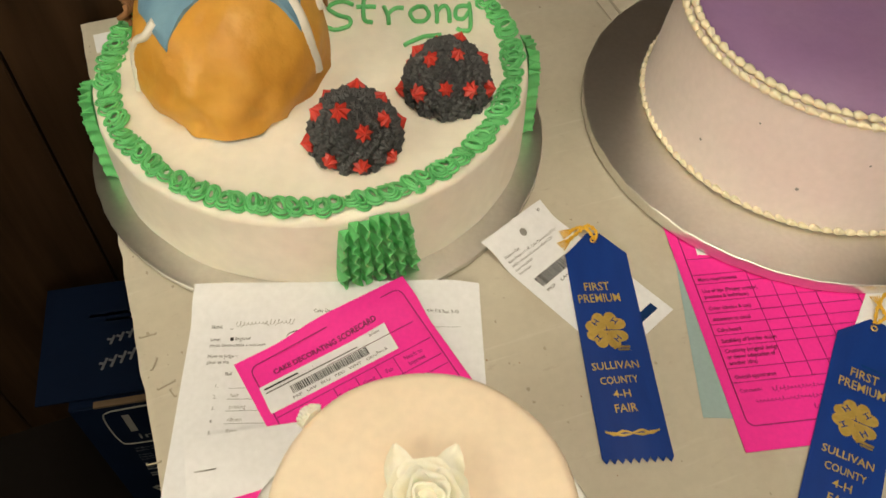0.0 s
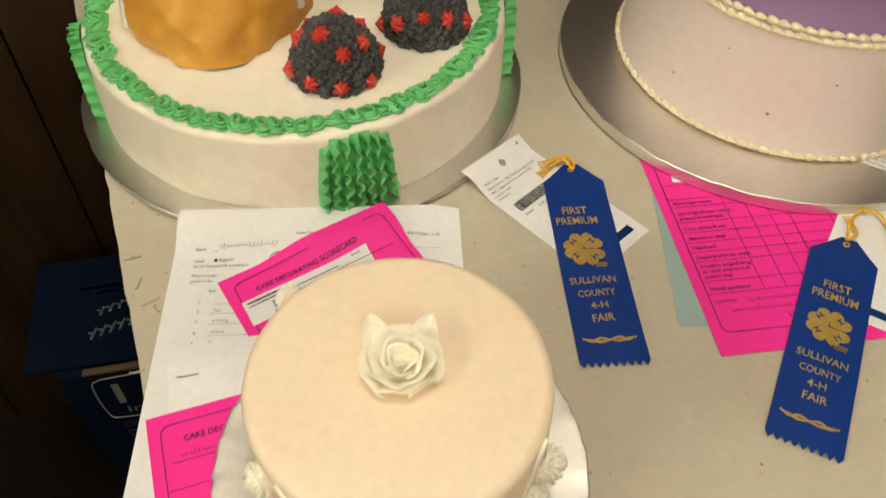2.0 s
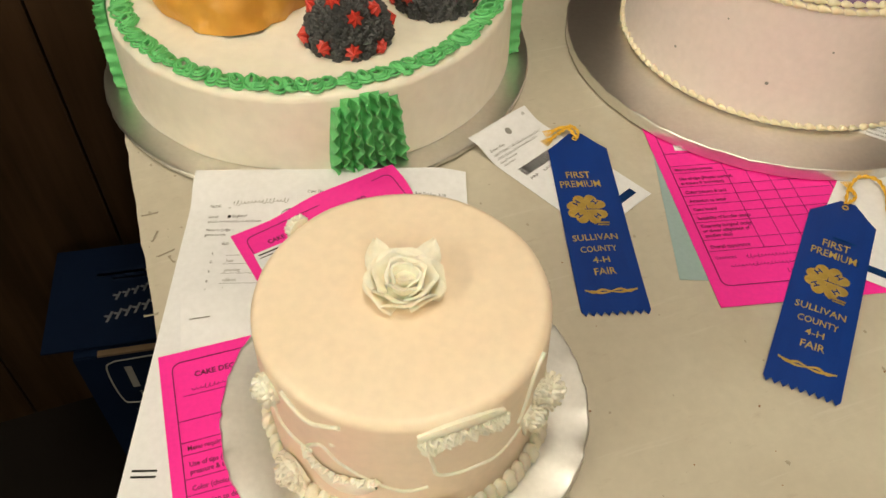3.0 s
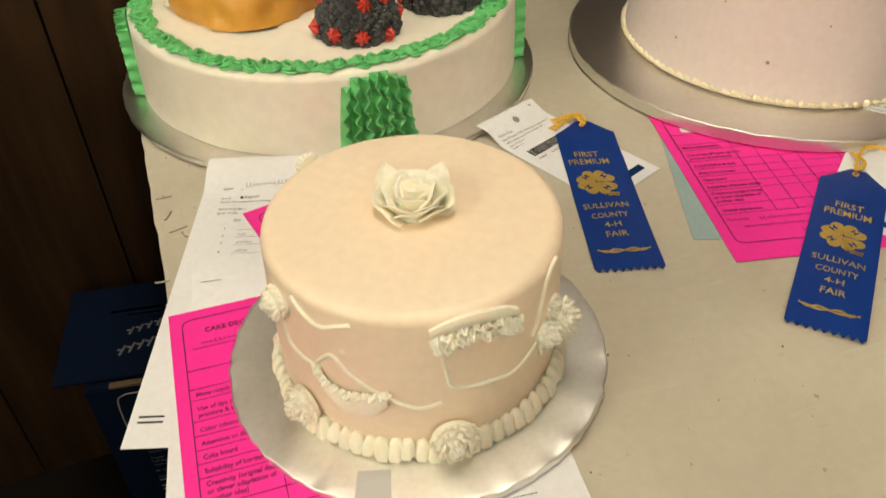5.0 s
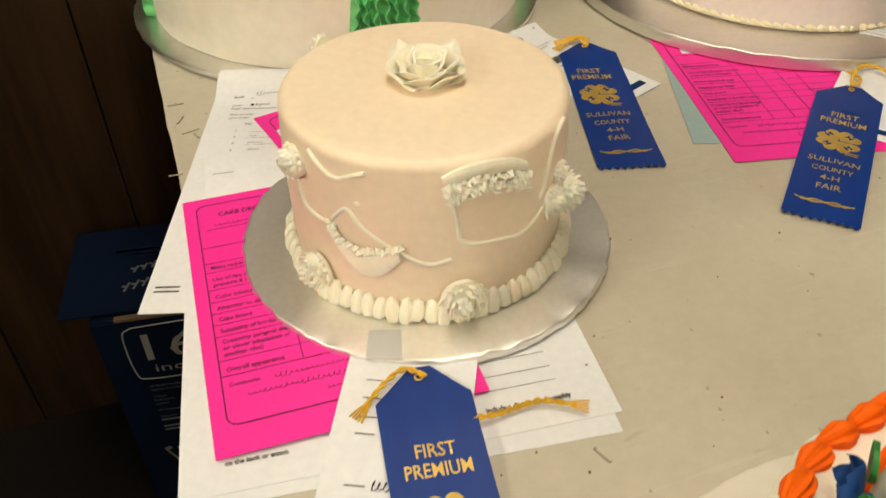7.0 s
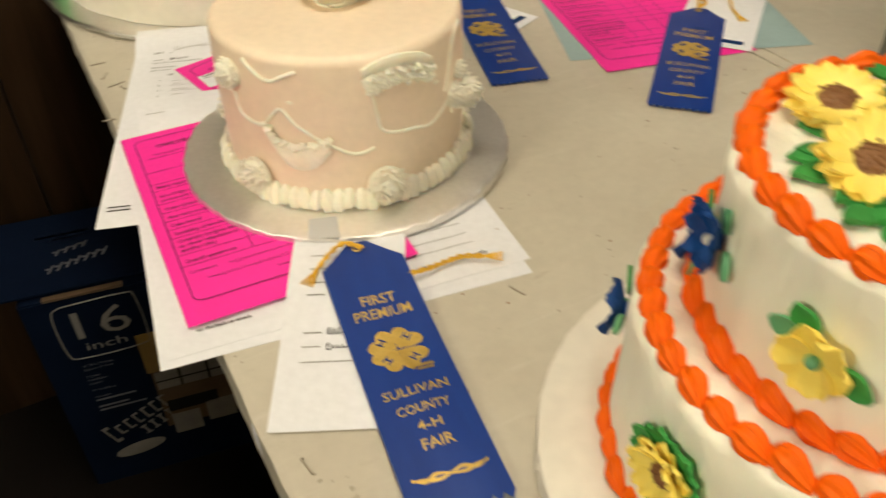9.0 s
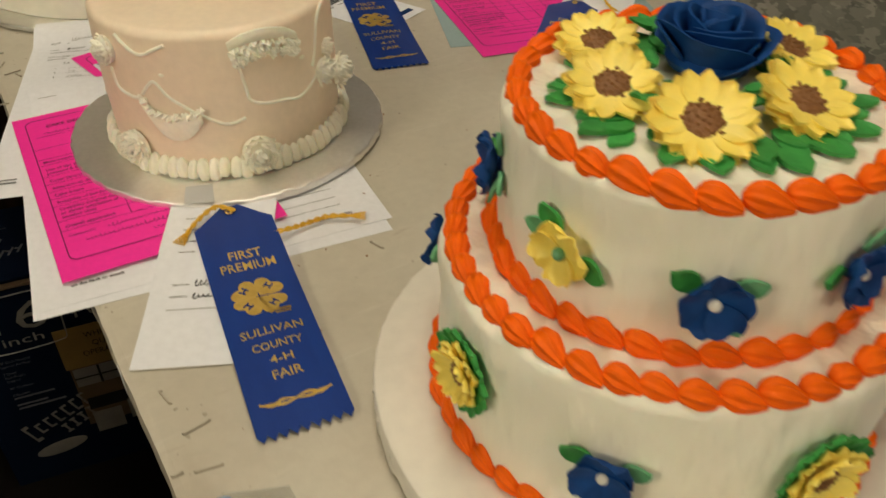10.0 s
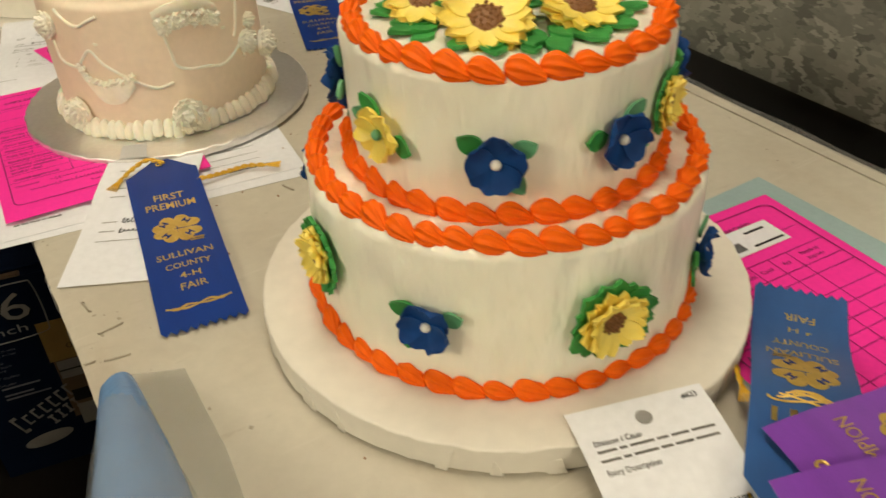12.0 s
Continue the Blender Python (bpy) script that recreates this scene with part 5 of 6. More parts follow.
teal = paper("teal_card", "pale teal card under a pink scorecard", "card", 0.1925, 0.2530, TABLE_Z + 0.0002, -1.4, 0.2159, 0.20, M_TEAL, 0.0005, None, "bl", 8)
card_b = scorecard("hot pink scorecard under the lavender cake's board", 0.2165, 0.2270, TABLE_Z + 0.0008, 7.2, "bl", seed=5)
part("barcode_label", sheet([(0.019, 0.166), (0.110, 0.155), (0.112, 0.176), (0.0205, 0.186)], 0.0001, cuts=6, lift=lambda x, y: 0.0004 + lift_z(0.0007, x, y)), M_PAPER, card_b, "white sticker half under the board")
paper("teal_card", "pale teal card beside the tiered cake", "card", 0.4090, -0.0900, TABLE_Z + 0.0002, 21, 0.165, 0.25, M_TEAL, 0.0004, None, "tr", 8)
card_d = scorecard("hot pink scorecard with small sticker by the tiered cake", 0.4010, -0.1130, TABLE_Z + 0.0009, 17, "tr", seed=6)
label_d = part("barcode_label", sheet([(0.062, 0.171), (0.115, 0.171), (0.115, 0.194), (0.062, 0.194)], 0.0001, cuts=4, lift=lambda x, y: 0.0010 + lift_z(0.0007, x, y)), M_PAPER, card_d, "white sticker with a barcode")
lay(barcode(label_d, 0.066, 0.1785, 0.016, 0.008) + [*rules([(0.092, 0.108, 0.188, 0.002), (0.088, 0.112, 0.175, 0.0018)], M_INK, label_d, "printed_bar")], 0.0007, None, 0.0015)


def entry_tag(label, x, y, z, rz, corner, h=0.140, lift=None, lines=True):
    w = 0.0685
    t = paper("entry_tag", label, "tag", x, y, z, rz, w, h, M_PAPER, 0.0005, lift, corner, 32)
    tagged(t, group="entry tags")
    obs = []
    if lines:
        obs.append(part("punched_hole", lathe([(0.0032, 0), (0.003, 0.0001)], 14), M_PENCIL, t, "punched hole", m=pose(0.034, h - 0.014, 0.0008)))
        for k, line in enumerate(("Division / Class:", "State Projects / 140, Cake Decorating (CK) /", "14021, Grade 6-8, Intermediate (CK)", "Entry Description", "Round cake")):
            obs.append(fitted(line, 0 if k in (0, 3, 4) else (0.056 if k == 1 else 0.046), 0.0022, M_INK, t, 0.005, h - 0.022 - 0.0042 * k, 0, align="LEFT"))
        obs.append(fitted("#3", 0, 0.0028, M_INK, t, 0.060, h - 0.006, 0))
        obs += barcode(t, 0.010, h - 0.054, 0.050, 0.010)
        obs.append(fitted("PRP    LAV    BLU", 0.04, 0.0026, M_INK, t, 0.030, h - 0.064, 0))
        obs += rules([(0.006, 0.03, 0.03, 0.002), (0.006, 0.022, 0.026, 0.002), (0.034, 0.060, 0.012, 0.007)], M_NAVY, t, "printed_bar")
    lay(obs, 0.0005, lift)
    return t


entry_tag("white entry tag with barcode tied to a blue ribbon", 0.041, 0.398, TABLE_Z + 0.0006, 43, "tl", lift=over_board(pose(0.041, 0.398, 0, 0, 0, 43) @ pose(0, -0.140, 0)))
entry_tag("white entry tag with barcode leaning on the foil board", 0.348, 0.240, TABLE_Z + 0.0020, -31, "br", 0.19, ramp(0.115, 0.165, 0.0135))
tag_rise = ramp(0.05, 0.11, 0.0036)
ctag = entry_tag("white entry tag with handwriting under a blue ribbon", -0.056, -0.104, TABLE_Z + 0.0012, -6, "bl", 0.152, tag_rise, lines=False)
obs = [*rules([(0.012, 0.022, y, 0.0009) for y in (0.128, 0.116, 0.104, 0.094, 0.066, 0.056)] + [(0.012, 0.06, 0.045, 0.0007), (0.024, 0.062, 0.126, 0.0003), (0.024, 0.062, 0.114, 0.0003)], M_PENCIL, ctag, "printed_bar")]
for y, x0, x1 in ((0.0665, 0.025, 0.06), (0.0555, 0.025, 0.06), (0.0950, 0.033, 0.05)):
    obs.append(part("handwriting", tube(bmesh.new(), scribble(x0, x1, y, 0.0026, random.Random(int(y * 9999))), 0.00030, 3), M_INK, ctag))
lay(obs, 0.0005, tag_rise)
c9 = thing("entry_tag", "white entry tag leaning on the white cake board", "tag", pose(0.267, -0.283, 0.7716, 0, 0, 4) @ pose(-0.0685, -0.140, 0), "entry tags")
slope = ramp(0.14, 0.02, -0.018)
part("page", sheet([(0, 0), (0.0685, 0), (0.0685, 0.140), (0, 0.140)], 0.0002, 0.0005, slope, 10), M_PAPER, c9)
obs = [part("punched_hole", lathe([(0.0040, 0), (0.0038, 0.0001)], 14), M_PENCIL, c9, "punched hole", m=pose(0.034, 0.1285, 0.0008)), fitted("#623", 0, 0.0034, M_INK, c9, 0.060, 0.1345, 0), fitted("Division / Class:", 0, 0.0031, M_INK, c9, 0.006, 0.1205, 0, align="LEFT"), fitted("Entry Description", 0, 0.0030, M_INK, c9, 0.006, 0.1058, 0, align="LEFT"),
       *rules([(a, b, y, 0.0013) for y in (0.1163, 0.1118) for a, b in ((0.006, 0.015), (0.0165, 0.020), (0.0215, 0.033), (0.0345, 0.040), (0.0415, 0.050), (0.0515, 0.063))], M_PENCIL, c9, "printed_bar")]
obs += barcode(c9, 0.012, 0.078, 0.05, 0.010)
lay(obs, 0.0005, slope)


def clover(parent, x, y, z, s, material=M_GOLD):
    t = []
    for k in range(4):
        bm = bmesh.new()
        pts = []
        for i in range(32):
            a = 2 * math.pi * (i + 0.5) / 32
            px = 0.60 * math.copysign(abs(math.sin(a)) ** 2.2, math.sin(a))
            py = 0.03 + (1 + (13 * math.cos(a) - 3.6 * math.cos(2 * a) - 1.4 * math.cos(3 * a) - 0.6 * math.cos(4 * a)) / 16) / 1.68
            pts.append((px, py))
        bm.faces.new([bm.verts.new((px * s, py * s, 0)) for px, py in pts[::-1]])
        bmesh.ops.recalc_face_normals(bm, faces=bm.faces[:])
        t.append(part("clover_leaf", bm, material, parent, smooth=False, m=pose(x, y, z, 0, 0, (49, 131, 221, 319)[k])))
        t.append(part("leaf_mark", bars([(-0.14 * s, -0.10 * s, 0.68 * s, 0.30 * s), (0.10 * s, 0.14 * s, 0.68 * s, 0.30 * s), (-0.10 * s, 0.10 * s, 0.66 * s, 0.045 * s)], 0.0006), M_RIBBON, parent, smooth=False, m=pose(x, y, z, 0, 0, (49, 131, 221, 319)[k])))
    t.append(part("clover_stem", bars([(-0.06 * s, 0.06 * s, -0.58 * s, 1.08 * s)], 0), material, parent, smooth=False, m=pose(x, y, z, 0, 0, 12)))
    t += rules([(0.32 * s, 0.98 * s, -0.96 * s, 0.13 * s), (0.36 * s, 0.94 * s, -1.12 * s, 0.10 * s)], material, parent, "printed_bar", pose(x, y, z))
    return t


def swash(parent, x, y, w, material):
    out = []
    for side in (-1, 1):
        for k in range(2):
            pts = smooth_path([(0, -0.0005 * k, 0), (side * w * 0.18, 0.0016 - 0.003 * k, 0), (side * w * 0.34, -0.0008 + 0.001 * k, 0), (side * w * 0.5, 0.0022 - 0.001 * k, 0)], 5)
            bm = bmesh.new()
            for i in range(len(pts) - 1):
                a, b = pts[i], pts[i + 1]
                ha, hb = (0.0004 + 0.0007 * math.sin(math.pi * q / (len(pts) - 1)) for q in (i, i + 1))
                vs = [bm.verts.new(p) for p in (a + Vector((0, ha, 0)), a - Vector((0, ha, 0)), b - Vector((0, hb, 0)), b + Vector((0, hb, 0)))]
                bm.faces.new(vs)
            bmesh.ops.recalc_face_normals(bm, faces=bm.faces[:])
            out.append(part("printed_flourish", bm, material, parent, smooth=False, m=pose(x, y, 0)))
    return out


def ribbon(label, x, y, z, rz, satin, wave=0.0008, length=0.174, kind="full", lift=None, slant=0.0, shift=0.0):
    """An award ribbon: satin with a pinked end and a pointed head; origin at the middle of the pinked end."""
    w = 0.0492
    t = thing("award_ribbon", label, "ribbon", pose(x, y, z, 0, 0, rz), "award ribbons")
    teeth = 9
    low = []
    for i in range(teeth * 2 + 1):
        low.append((-w / 2 + w * i / (teeth * 2), 0.0 if i % 2 == 0 else 0.0040))
    outline = [(-w / 2, 0.0040), (w / 2, 0.0040), (w / 2, length), (0.007, length + 0.022), (-0.004, length + 0.0225), (-w / 2, length)]

    def wavy(px, py):
        fold = 0.0010 * math.exp(-((py - length + 0.002) / 0.006) ** 2)
        return wave * (0.5 + 0.5 * math.sin(py * 34 + rz)) + 0.0004 * math.sin(px * 130 + py * 25) + 0.0004 + fold + (lift(px, py) if lift else 0)

    bm = sheet(outline, 0.0003, 0, wavy, 14)
    for i in range(0, teeth * 2, 2):
        tri = [(low[i][0], 0.0041), (low[i + 1][0], 0.0), (low[i + 2][0], 0.0041)]
        lo_v = [bm.verts.new((px, py, wavy(px, py))) for px, py in tri]
        hi_v = [bm.verts.new((px, py, wavy(px, py) + 0.0003)) for px, py in tri]
        bm.faces.new(hi_v)
        bm.faces.new(lo_v[::-1])
        for k in range(3):
            bm.faces.new((lo_v[k], lo_v[(k + 1) % 3], hi_v[(k + 1) % 3], hi_v[k]))
    part("satin", bm, satin, t)
    obs = []
    low_print = (("SULLIVAN", 0.0650, 0.0345, 0.0062), ("COUNTY", 0.0530, 0.0275, 0.0060), ("4-H", 0.0385, 0.0125, 0.0060), ("FAIR", 0.0275, 0.0160, 0.0062))
    for text, yy, ww, hh in low_print if kind != "full" else (("FIRST", 0.1430, 0.0198, 0.0078), ("PREMIUM", 0.1322, 0.0325, 0.0078), ("SULLIVAN", 0.0742, 0.0345, 0.0062), ("COUNTY", 0.0624, 0.0275, 0.0060), ("4-H", 0.0515, 0.0125, 0.0060), ("FAIR", 0.0404, 0.0160, 0.0066)):
        if kind == "full" or yy < 0.1:
            obs.append(fitted(text, ww, hh, M_GOLD, t, shift - slant * yy, yy, 0, math.degrees(slant), bold=0.00010))
    obs += clover(t, shift - slant * 0.104, 0.1040 if kind == "full" else 0.0860, 0, 0.0150)
    if kind == "full":
        obs += swash(t, shift, 0.0220, 0.038, M_GOLD)
    else:
        for k in range(3):
            pts = [(0.017 * math.cos(a) * (1 - 0.25 * k), 0.1130 + 0.0026 * math.sin(2 * a + k) - 0.0025 * k, 0) for a in np.linspace(0, 5.5, 26)]
            obs.append(part("printed_flourish", tube(bmesh.new(), pts, 0.0007, 4), M_GOLD, t))
        obs += rules([(0.004, 0.007, 0.1245, 0.009), (0.001, 0.010, 0.1282, 0.0022), (0.0125, 0.015, 0.1245, 0.009)], M_GOLD, t, "printed_bar")
    for ob in obs:
        m = ob.matrix_basis
        inv = m.inverted()
        for v in ob.data.vertices:
            p = m @ v.co
            p.z = wavy(p.x, p.y) + 0.00055 + max(0, v.co.z)
            v.co = inv @ p
    ring = bmesh.new()
    tube(ring, [(0.0021 * math.cos(a), length + 0.0145 + 0.0021 * math.sin(a), wavy(0, length) + 0.0006) for a in np.linspace(0, 6.28, 15)], 0.0006, 5)
    part("eyelet", ring, M_GOLD, t, "small brass eyelet")
    return t


def cord(owner_label, x, y, z, rz, runs):
    t = thing("ribbon_cord", owner_label, "cord", pose(x, y, z, 0, 0, rz), "ribbon cords")
    for pts in runs:
        path = smooth_path(pts, 8)
        bm = bmesh.new()
        for ph in (0, math.pi):
            tube(bm, [p + Vector((0.0007 * math.cos(i * 0.9 + ph), 0.0007 * math.sin(i * 0.9 + ph), 0.0007 * math.sin(i * 0.9 + ph))) for i, p in enumerate(path)], 0.0009, 5)
        part("strand", bm, M_STRING, t)
        end, before = path[-1], path[-4]
        d = (end - before).normalized()
        for k in range(5):
            side = Vector((-d.y, d.x, 0)) * 0.0012 * (k - 2)
            part("fringe", tube(bmesh.new(), [end - d * 0.002, end + d * 0.004 + side, end + d * 0.010 + side * 1.6], 0.0005, 4), M_STRING, t)
    return t


ribbon("blue satin first premium ribbon on an entry tag", 0.1425, 0.2185, TABLE_Z + 0.0012, 3.3, M_RIBBON, slant=0.033)
cord("short yellow cord knotted through the ribbon's eyelet", 0.1315, 0.407, TABLE_Z + 0.003, 0, (
    [(0.002, 0, 0), (0.003, 0.007, 0.002), (-0.003, 0.012, 0.003), (-0.010, 0.007, 0.002), (-0.019, -0.001, 0.001)], [(0.001, 0.0, 0.001), (-0.004, 0.007, 0.004), (-0.010, 0.010, 0.003), (-0.016, 0.008, 0.002)]))
ribbon("blue satin first premium ribbon across a pink scorecard", 0.2515, 0.1565, TABLE_Z + 0.0022, -26.2, M_RIBBON)
cord("looped yellow cord through the ribbon's eyelet", 0.336, 0.330, TABLE_Z + 0.0045, 0, (
    [(0, 0, 0), (0.006, 0.014, 0.003), (0.018, 0.026, 0.004), (0.032, 0.024, 0.003), (0.034, 0.008, 0.002), (0.029, -0.010, 0.001), (0.029, -0.024, 0)], [(0.001, -0.001, 0.001), (0.008, 0.004, 0.003), (0.008, 0.014, 0.002)]))
ribbon("blue satin first premium ribbon lying on an entry tag", 0.0335, -0.1630, TABLE_Z + 0.0024, 11.3, M_RIBBON, lift=ramp(0.10, 0.17, 0.0040))
cord("yellow cord with frayed ends through the ribbon's eyelet", -0.001, 0.022, TABLE_Z + 0.0085, 0, (
    [(0.001, 0, 0), (-0.010, 0.003, 0.002), (-0.020, -0.006, 0.001), (-0.028, -0.018, -0.001)], [(0.026, -0.026, -0.002), (0.038, -0.023, -0.002), (0.048, -0.018, -0.003), (0.060, -0.014, -0.003), (0.074, -0.016, -0.003)]))
ribbon("mid-blue satin ribbon lying head down on a pink scorecard", 0.3675, -0.2115, TABLE_Z + 0.0022, 148, M_RIBBON_LIGHT, 0.0015, 0.165, "merit", ramp(0.03, 0.12, 0.020))
cord("yellow cord beside the mid-blue ribbon", 0.318, -0.230, TABLE_Z + 0.008, 0, ([(0.0, 0.004, 0), (-0.012, -0.016, 0.002), (-0.021, -0.036, 0.003), (-0.026, -0.052, 0.004)],))
cord("yellow cord lying over the entry tag", 0.252, -0.318, 0.762, 0, ([(0.0, 0.0, 0.003), (0.008, 0.005, 0.004), (0.014, 0.003, 0.004), (0.012, -0.012, 0.002), (0.010, -0.03, 0.0)],))


def champion(label, x, y, z, rz, over):
    """A wide purple satin ribbon with gold print, folded over itself."""
    w = 0.053
    t = thing("champion_ribbon", label, "ribbon", pose(x, y, z, 0, 0, rz), "champion ribbons")

    def wavy(px, py):
        return over + 0.0025 * math.sin(py * 38 + x * 70) + 0.0012 * math.sin(px * 80)

    part("satin", sheet([(0, -w / 2), (0.17, -w / 2), (0.17, w / 2), (0, w / 2)], 0.0003, 0, wavy, 14), M_RIBBON_PURPLE, t)
    obs = [fitted("CHAMPION", 0.040, 0.0080, M_GOLD, t, 0.034, -0.002, 0, 90)] + clover(t, 0.058, 0.002, 0, 0.0120)
    for ob in obs:
        m = ob.matrix_basis
        inv = m.inverted()
        for v in ob.data.vertices:
            p = m @ v.co
            p.z = wavy(p.x, p.y) + 0.0008 + max(0, v.co.z)
            v.co = inv @ p
    part("eyelet", tube(bmesh.new(), [(0.009 + 0.0024 * math.cos(a), 0.0024 * math.sin(a), wavy(0.009, 0) + 0.0009) for a in np.linspace(0, 6.28, 15)], 0.0008, 5), M_GOLD, t, "small brass eyelet")
    return t


champion("purple satin champion ribbon with gold print", 0.281, -0.3465, TABLE_Z + 0.0245, 9, 0.002)
champion("second purple satin champion ribbon with gold print", 0.262, -0.3775, TABLE_Z + 0.0325, 2, 0.002)


# ---- piping bag in clear sleeve ----
def piping_bag():
    t = thing("piping_bag", "pale blue piping bag rolled in a clear plastic sleeve", "piping bag", pose(-0.009, -0.2035, TABLE_Z, 0, 0, 13.5))
    bm = bmesh.new()
    rows = []
    for i in range(26):
        s = i / 25
        r = 0.0085 + 0.026 * s ** 0.9
        row = []
        for j in range(20):
            a = 2 * math.pi * j / 20
            k = 1 + 0.07 * noise.noise(Vector((math.cos(a) * 1.6, math.sin(a) * 1.6, s * 7)))
            row.append(bm.verts.new((r * k * math.cos(a), -0.22 * s + 0.0015 * math.sin(a * 2), max(0.0012, r * 0.86 + r * 0.86 * k * math.sin(a)))))
        rows.append(row)
    for a, b in zip(rows, rows[1:]):
        for j in range(20):
            q = (j + 1) % 20
            bm.faces.new((a[j], a[q], b[q], b[j]))
    bm.faces.new(rows[0][::-1])
    bm.faces.new(rows[-1])
    bmesh.ops.recalc_face_normals(bm, faces=bm.faces[:])
    part("bag", bm, M_BAG, t)
    fl = lambda x, y: 0.0006 + 0.0010 * (0.5 + 0.5 * math.sin(y * 70 + x * 160))
    part("sleeve", sheet([(0.004, 0.012), (0.033, 0.004), (0.040, -0.06), (0.043, -0.22), (0.022, -0.22), (0.014, -0.09)], 0.0002, 0, fl, 10), M_CLEAR, t, "clear plastic sleeve")
    sl = bmesh.new()
    rows = []
    for i in range(14):
        s = i / 13
        r = 0.0097 + 0.0275 * s ** 0.9
        rows.append([sl.verts.new((r * (1 + 0.05 * math.sin(j * 2.1 + i)) * math.cos(math.pi * j / 9), -0.012 - 0.208 * s, max(0.0012, r * 0.9 + r * 0.90 * math.sin(math.pi * j / 9 * 1.0)))) for j in range(10)])
    for a, b in zip(rows, rows[1:]):
        for j in range(9):
            sl.faces.new((a[j], a[j + 1], b[j + 1], b[j]))
    part("sleeve", sl, M_CLEAR, t, "clear plastic sleeve")
    return t


piping_bag()

# staples and flakes pressed into the paint
rng = random.Random(21)
for x, y, a, ln in ((-0.0370, -0.1260, -60, 0.011), (-0.0200, -0.1490, 30, 0.014), (-0.0140, -0.1750, 10, 0.013), (0.0860, -0.0220, -50, 0.010), (-0.028, -0.176, 20, 0.005), (-0.206, 0.314, 20, 0.012), (-0.196, 0.291, 82, 0.010), (-0.184, 0.274, 35, 0.013), (-0.179, 0.268, -50, 0.007), (-0.181, 0.216, 15, 0.009)):
    st = thing("staple", "old staple flattened into the table's paint", "staple", pose(x, y, TABLE_Z - 0.0001, 0, 0, a), "staples")
    part("wire", tube(bmesh.new(), [(-ln / 2, 0.0015, 0.0002), (-ln / 2, 0, 0.0008), (ln / 2, 0, 0.0008), (ln / 2, 0.0012, 0.0002)], 0.0006, 5), M_CHIP, st)
flakes = bmesh.new()
for i in range(340):
    u, n = rng.uniform(-0.3, 0.74), rng.uniform(L_EDGE + 0.003, R_EDGE - 0.02)
    if rng.random() < 0.25:
        n = L_EDGE + abs(rng.gauss(0, 0.022)) + 0.002
    r = rng.uniform(0.0003, 0.0015) * rng.choice((0.6, 1, 1))
    k = rng.randint(4, 6)
    flakes.faces.new([flakes.verts.new((n + r * rng.uniform(0.5, 1.4) * math.cos(2 * math.pi * j / k), u + r * rng.uniform(0.5, 1.9) * math.sin(2 * math.pi * j / k), TABLE_Z + 0.00015)) for j in range(k)])
tagged(part("paint_flakes", flakes, M_CHIP, None, smooth=False, m=ROOM), "small chips where paint is worn off the table", "paint chips", kind="stuff")
crumb = bmesh.new()
for i in range(60):
    x, y = rng.uniform(0.0, 0.36), rng.uniform(-0.30, 0.30)
    r = rng.uniform(0.0003, 0.0009)
    bmesh.ops.create_icosphere(crumb, subdivisions=1, radius=r, matrix=Matrix.Translation((x, y, TABLE_Z + r * 0.7)))
tagged(part("crumbs", crumb, M_BROWN, None), "scattered dark crumbs on the painted table", "crumbs", kind="stuff")

# torn labels hanging off the table's edge
for u in (-0.075, 0.19):
    tg = part("paper_scrap", sheet([(0, 0), (0.010, 0.001), (0.009, 0.016), (0.001, 0.015)], 0.0003, 0.0008, None, 4), M_PAPER, None, m=ROOM @ pose(L_EDGE - 0.0012, u, TABLE_Z - 0.018, 90, 0, 90))
    tagged(tg, "torn white paper scrap stuck to the table's edge", "paper scrap")

paper("entry_tag", "white card at the table's corner behind the cake board", "tag", -0.322, 0.628, TABLE_Z + 0.0004, 20, 0.034, 0.024, M_PAPER, 0.001, ramp(0.0, 0.03, 0.004), "bl", 6)


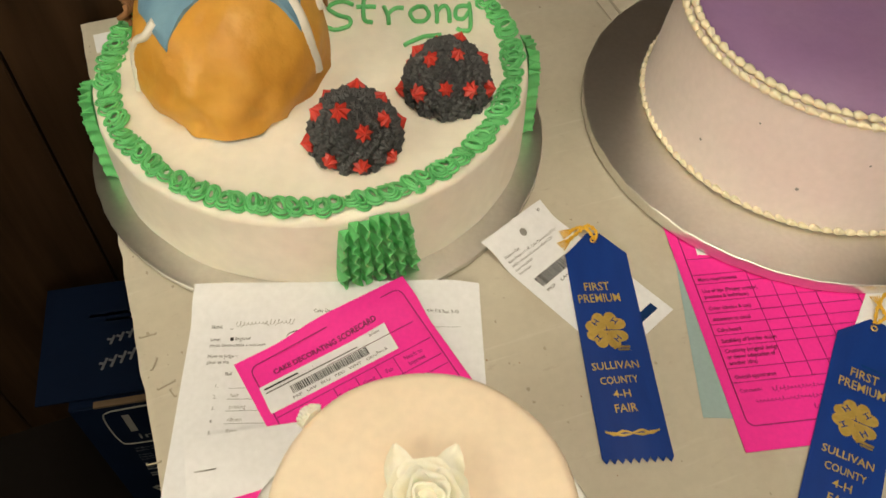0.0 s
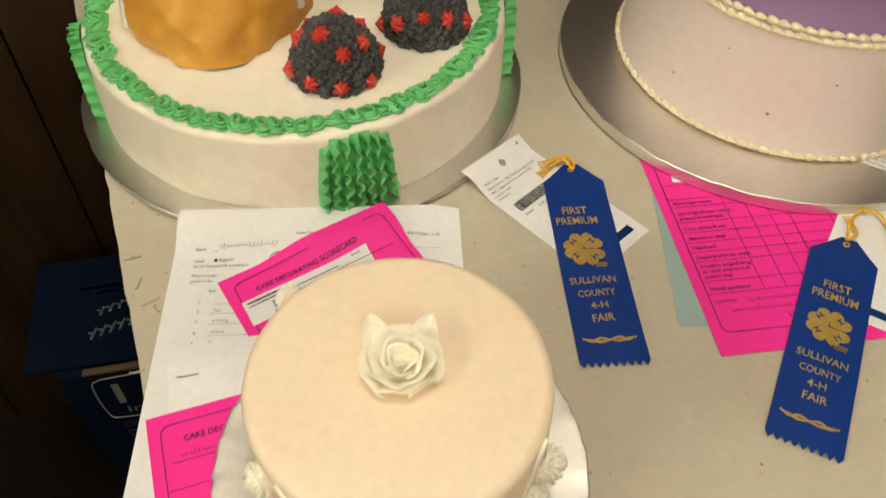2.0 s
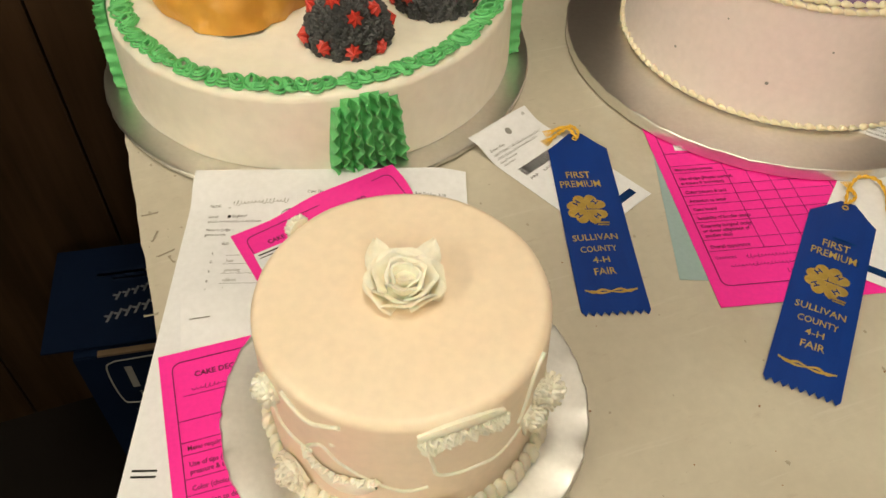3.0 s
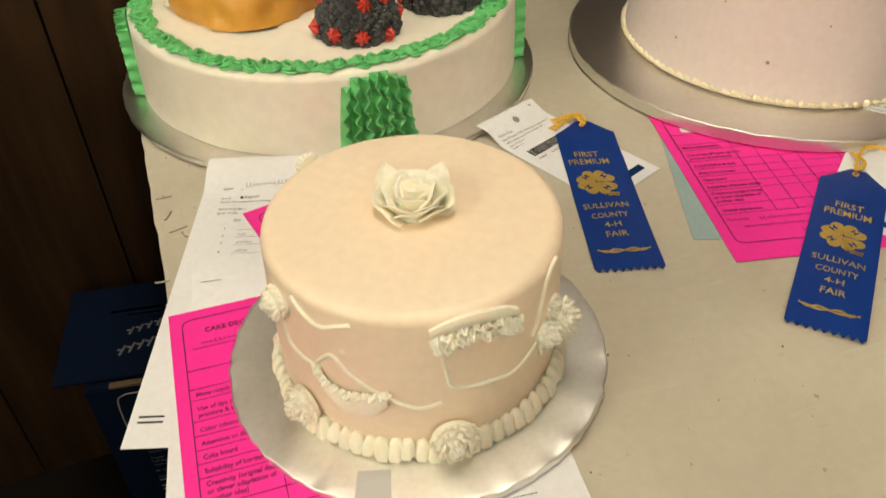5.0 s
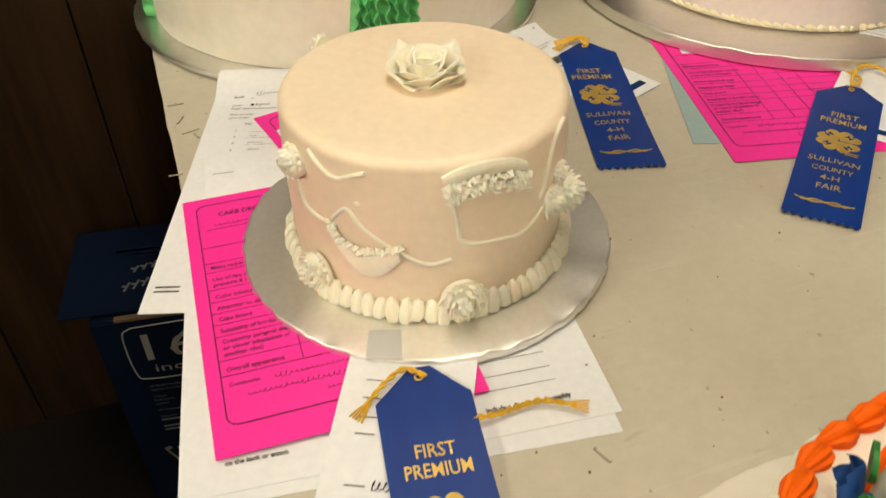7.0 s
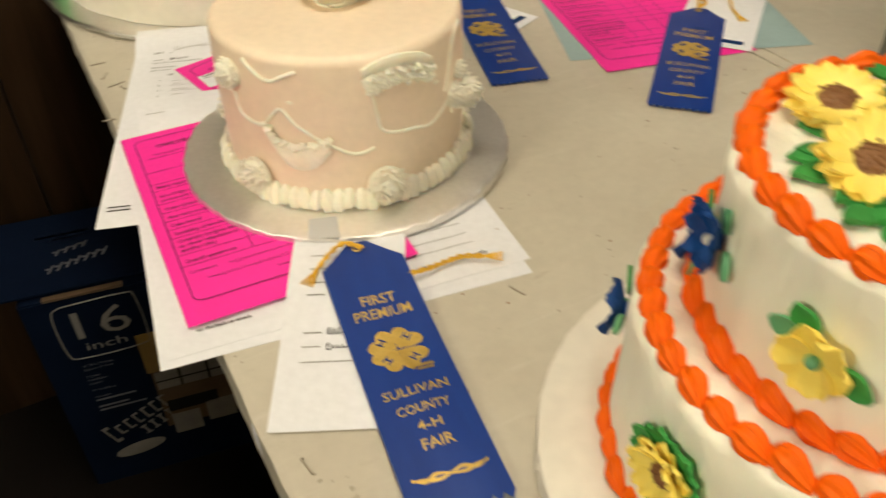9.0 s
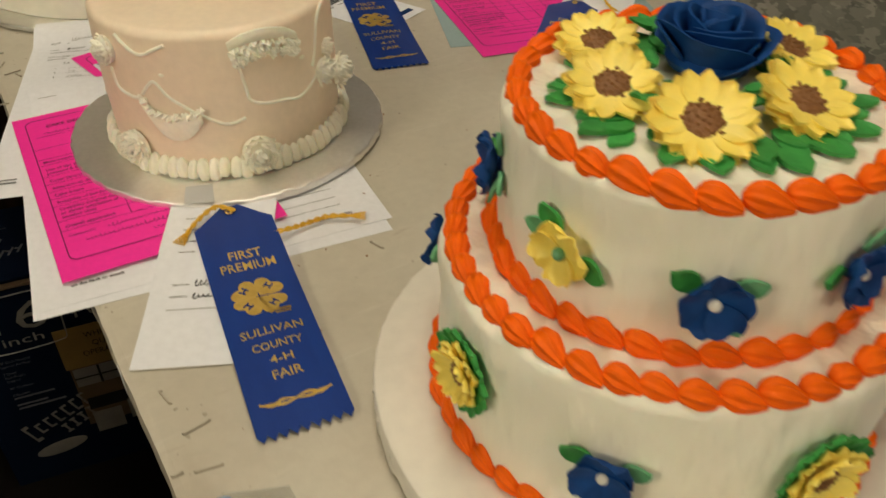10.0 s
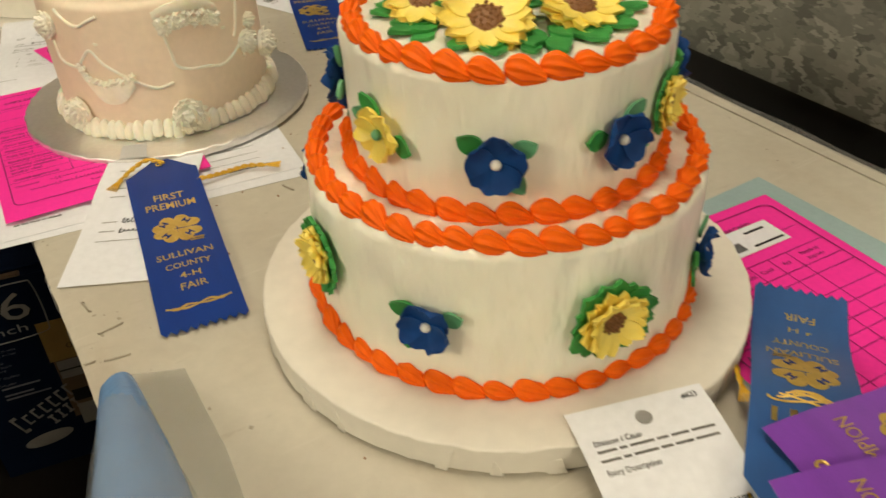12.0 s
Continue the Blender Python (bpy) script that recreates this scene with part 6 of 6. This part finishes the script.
# ---- fan carton under the table ----
def fan_box():
    W, D, HH = 0.46, 0.14, 0.365
    t = thing("fan_box", "dark blue cardboard fan carton with white print, open top flap", "box", pose(-0.420, 0.428, FLOOR_Z, 0, 0, 11))
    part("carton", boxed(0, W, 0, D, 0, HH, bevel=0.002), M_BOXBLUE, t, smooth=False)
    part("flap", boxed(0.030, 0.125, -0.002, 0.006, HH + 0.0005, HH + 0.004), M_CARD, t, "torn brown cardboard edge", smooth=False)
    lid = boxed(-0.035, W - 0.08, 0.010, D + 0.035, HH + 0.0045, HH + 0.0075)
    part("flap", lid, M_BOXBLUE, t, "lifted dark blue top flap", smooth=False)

    def face(ob):
        ob.matrix_basis = pose(0, -0.0012, 0, 90, 0, 0) @ ob.matrix_basis
        return ob

    def face_bars(items, material, x, z, rz=0, name="printed_bar"):
        return face(part(name, bars(items, 0.0004), material, t, smooth=False, m=pose(x, z, 0, 0, 0, rz)))

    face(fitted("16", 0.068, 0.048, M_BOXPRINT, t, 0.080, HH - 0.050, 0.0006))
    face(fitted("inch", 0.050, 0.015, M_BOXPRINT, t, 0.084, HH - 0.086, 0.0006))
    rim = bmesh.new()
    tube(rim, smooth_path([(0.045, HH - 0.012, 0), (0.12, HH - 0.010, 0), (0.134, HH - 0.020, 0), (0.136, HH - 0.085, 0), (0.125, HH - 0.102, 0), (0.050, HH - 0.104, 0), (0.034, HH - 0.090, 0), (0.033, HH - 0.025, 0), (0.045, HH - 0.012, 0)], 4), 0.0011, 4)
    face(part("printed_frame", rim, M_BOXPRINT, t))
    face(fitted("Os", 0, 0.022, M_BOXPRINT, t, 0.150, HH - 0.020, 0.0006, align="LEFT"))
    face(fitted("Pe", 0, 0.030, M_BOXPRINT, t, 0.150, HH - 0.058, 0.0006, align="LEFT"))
    face(part("printed_panel", boxed(0.118, 0.32, HH - 0.160, HH - 0.086, 0, 0.0005), M_BOXTAN, t, "tan printed panel", smooth=False))
    for k, line in enumerate(("WHISPER", "QUIET", "OPERATION")):
        face(fitted(line, 0, 0.0100, M_DARK, t, 0.178, HH - 0.104 - 0.0165 * k, 0.0008))
    z = HH - 0.118
    for group in (("16\" Blade Provides", "Superior Air Flow"), ("3 Speed", "Push Button", "Control"), ("90\u00b0 Oscillation",), ("Adjustable", 0.052), (0.040, 0.062)):
        for b in group:
            if isinstance(b, str):
                face(fitted(b, 0, 0.0044, M_BOXTEXT, t, 0.044, z, 0.0006, align="LEFT"))
            else:
                face_bars([(0, b, 0, 0.0030)], M_BOXTEXT, 0.044, z)
            z -= 0.0072
        z -= 0.0060
    # printed picture of a room, with a window
    face(part("printed_picture", boxed(0.122, 0.32, HH - 0.275, HH - 0.1605, 0, 0.0004), M_CARD, t, "printed picture of a room", smooth=False))
    face(part("printed_picture", boxed(0.125, 0.24, HH - 0.196, HH - 0.162, 0.0004, 0.0007), M_BOXPRINT, t, "pale printed window", smooth=False))
    for x in (0.158, 0.196):
        face(part("printed_picture", boxed(x - 0.0016, x + 0.0016, HH - 0.196, HH - 0.162, 0.0007, 0.0010), M_DARK, t, smooth=False))
    face(part("printed_picture", boxed(0.125, 0.24, HH - 0.1815, HH - 0.179, 0.0007, 0.0011), M_DARK, t, smooth=False))
    face(part("printed_picture", boxed(0.13, 0.20, HH - 0.245, HH - 0.222, 0.0005, 0.0009), M_DARK, t, smooth=False))
    # slanted maker's mark as plain shapes
    for k in range(7):
        h0, x = 0.038 if k == 0 else 0.020 + 0.0008 * k, 0.046 + 0.0135 * k
        face_bars([(-0.0048, 0.0048, h0 * 0.42, h0 * 0.16), (-0.0048, -0.0016, 0, h0), (-0.0048, 0.0048, -h0 * 0.42, h0 * 0.16)], M_BOXPRINT, x, HH - 0.262 + 0.0072 * k, 24, "maker_mark")
    for k in range(4):
        face_bars([(-0.0045, 0.0045, 0.008, 0.0035), (-0.0018, 0.0018, 0, 0.018), (-0.0045, 0.0045, -0.008, 0.0035)], M_BOXPRINT, 0.092 + 0.0125 * k, HH - 0.268 + 0.0072 * k, 24, "maker_mark")
    oval = lathe([(0.036, 0), (0.036, 0.0006), (0.034, 0.0008)], 28)
    for v in oval.verts:
        v.co.y *= 0.34
    face(part("printed_oval", oval, M_BOXPRINT, t, m=pose(0.076, HH - 0.303, 0, 0, 0, 8)))
    face_bars([(-0.02, 0.022, 0.0, 0.003)], M_PENCIL, 0.076, HH - 0.303, 12)
    for x, z in ((0.150, HH - 0.272), (0.200, HH - 0.262)):
        face(part("printed_panel", boxed(x - 0.020, x + 0.020, z - 0.022, z + 0.020, 0.0005, 0.0009, bevel=0.0003), M_BOXPRINT, t, "pale printed inset", smooth=False))
        face(part("printed_picture", boxed(x - 0.007, x + 0.008, z - 0.017, z + 0.010, 0.0010, 0.0013), M_PENCIL, t, smooth=False))
    # marks on the lifted flap, seen upside down
    for k in range(7):
        part("maker_mark", bars([(-0.004, 0.004, 0, 0.003), (-0.004, -0.001, 0, 0.017)], 0.0004), M_BOXTEXT, t, smooth=False, m=pose(0.105 - 0.011 * k, 0.072 - 0.003 * k, HH + 0.0077, 0, 0, 160))
    for k in range(4):
        part("maker_mark", bars([(-0.004, 0.004, 0, 0.003), (-0.004, -0.001, 0, 0.013)], 0.0004), M_BOXTEXT, t, smooth=False, m=pose(0.080 - 0.011 * k, 0.096 - 0.003 * k, HH + 0.0077, 0, 0, 160))
    rules([(0.02, 0.09, 0.125, 0.004), (0.04, 0.08, 0.116, 0.003)], M_BOXTEXT, t, "printed_bar", pose(0, 0, HH + 0.0078))
    return t


fan_box()
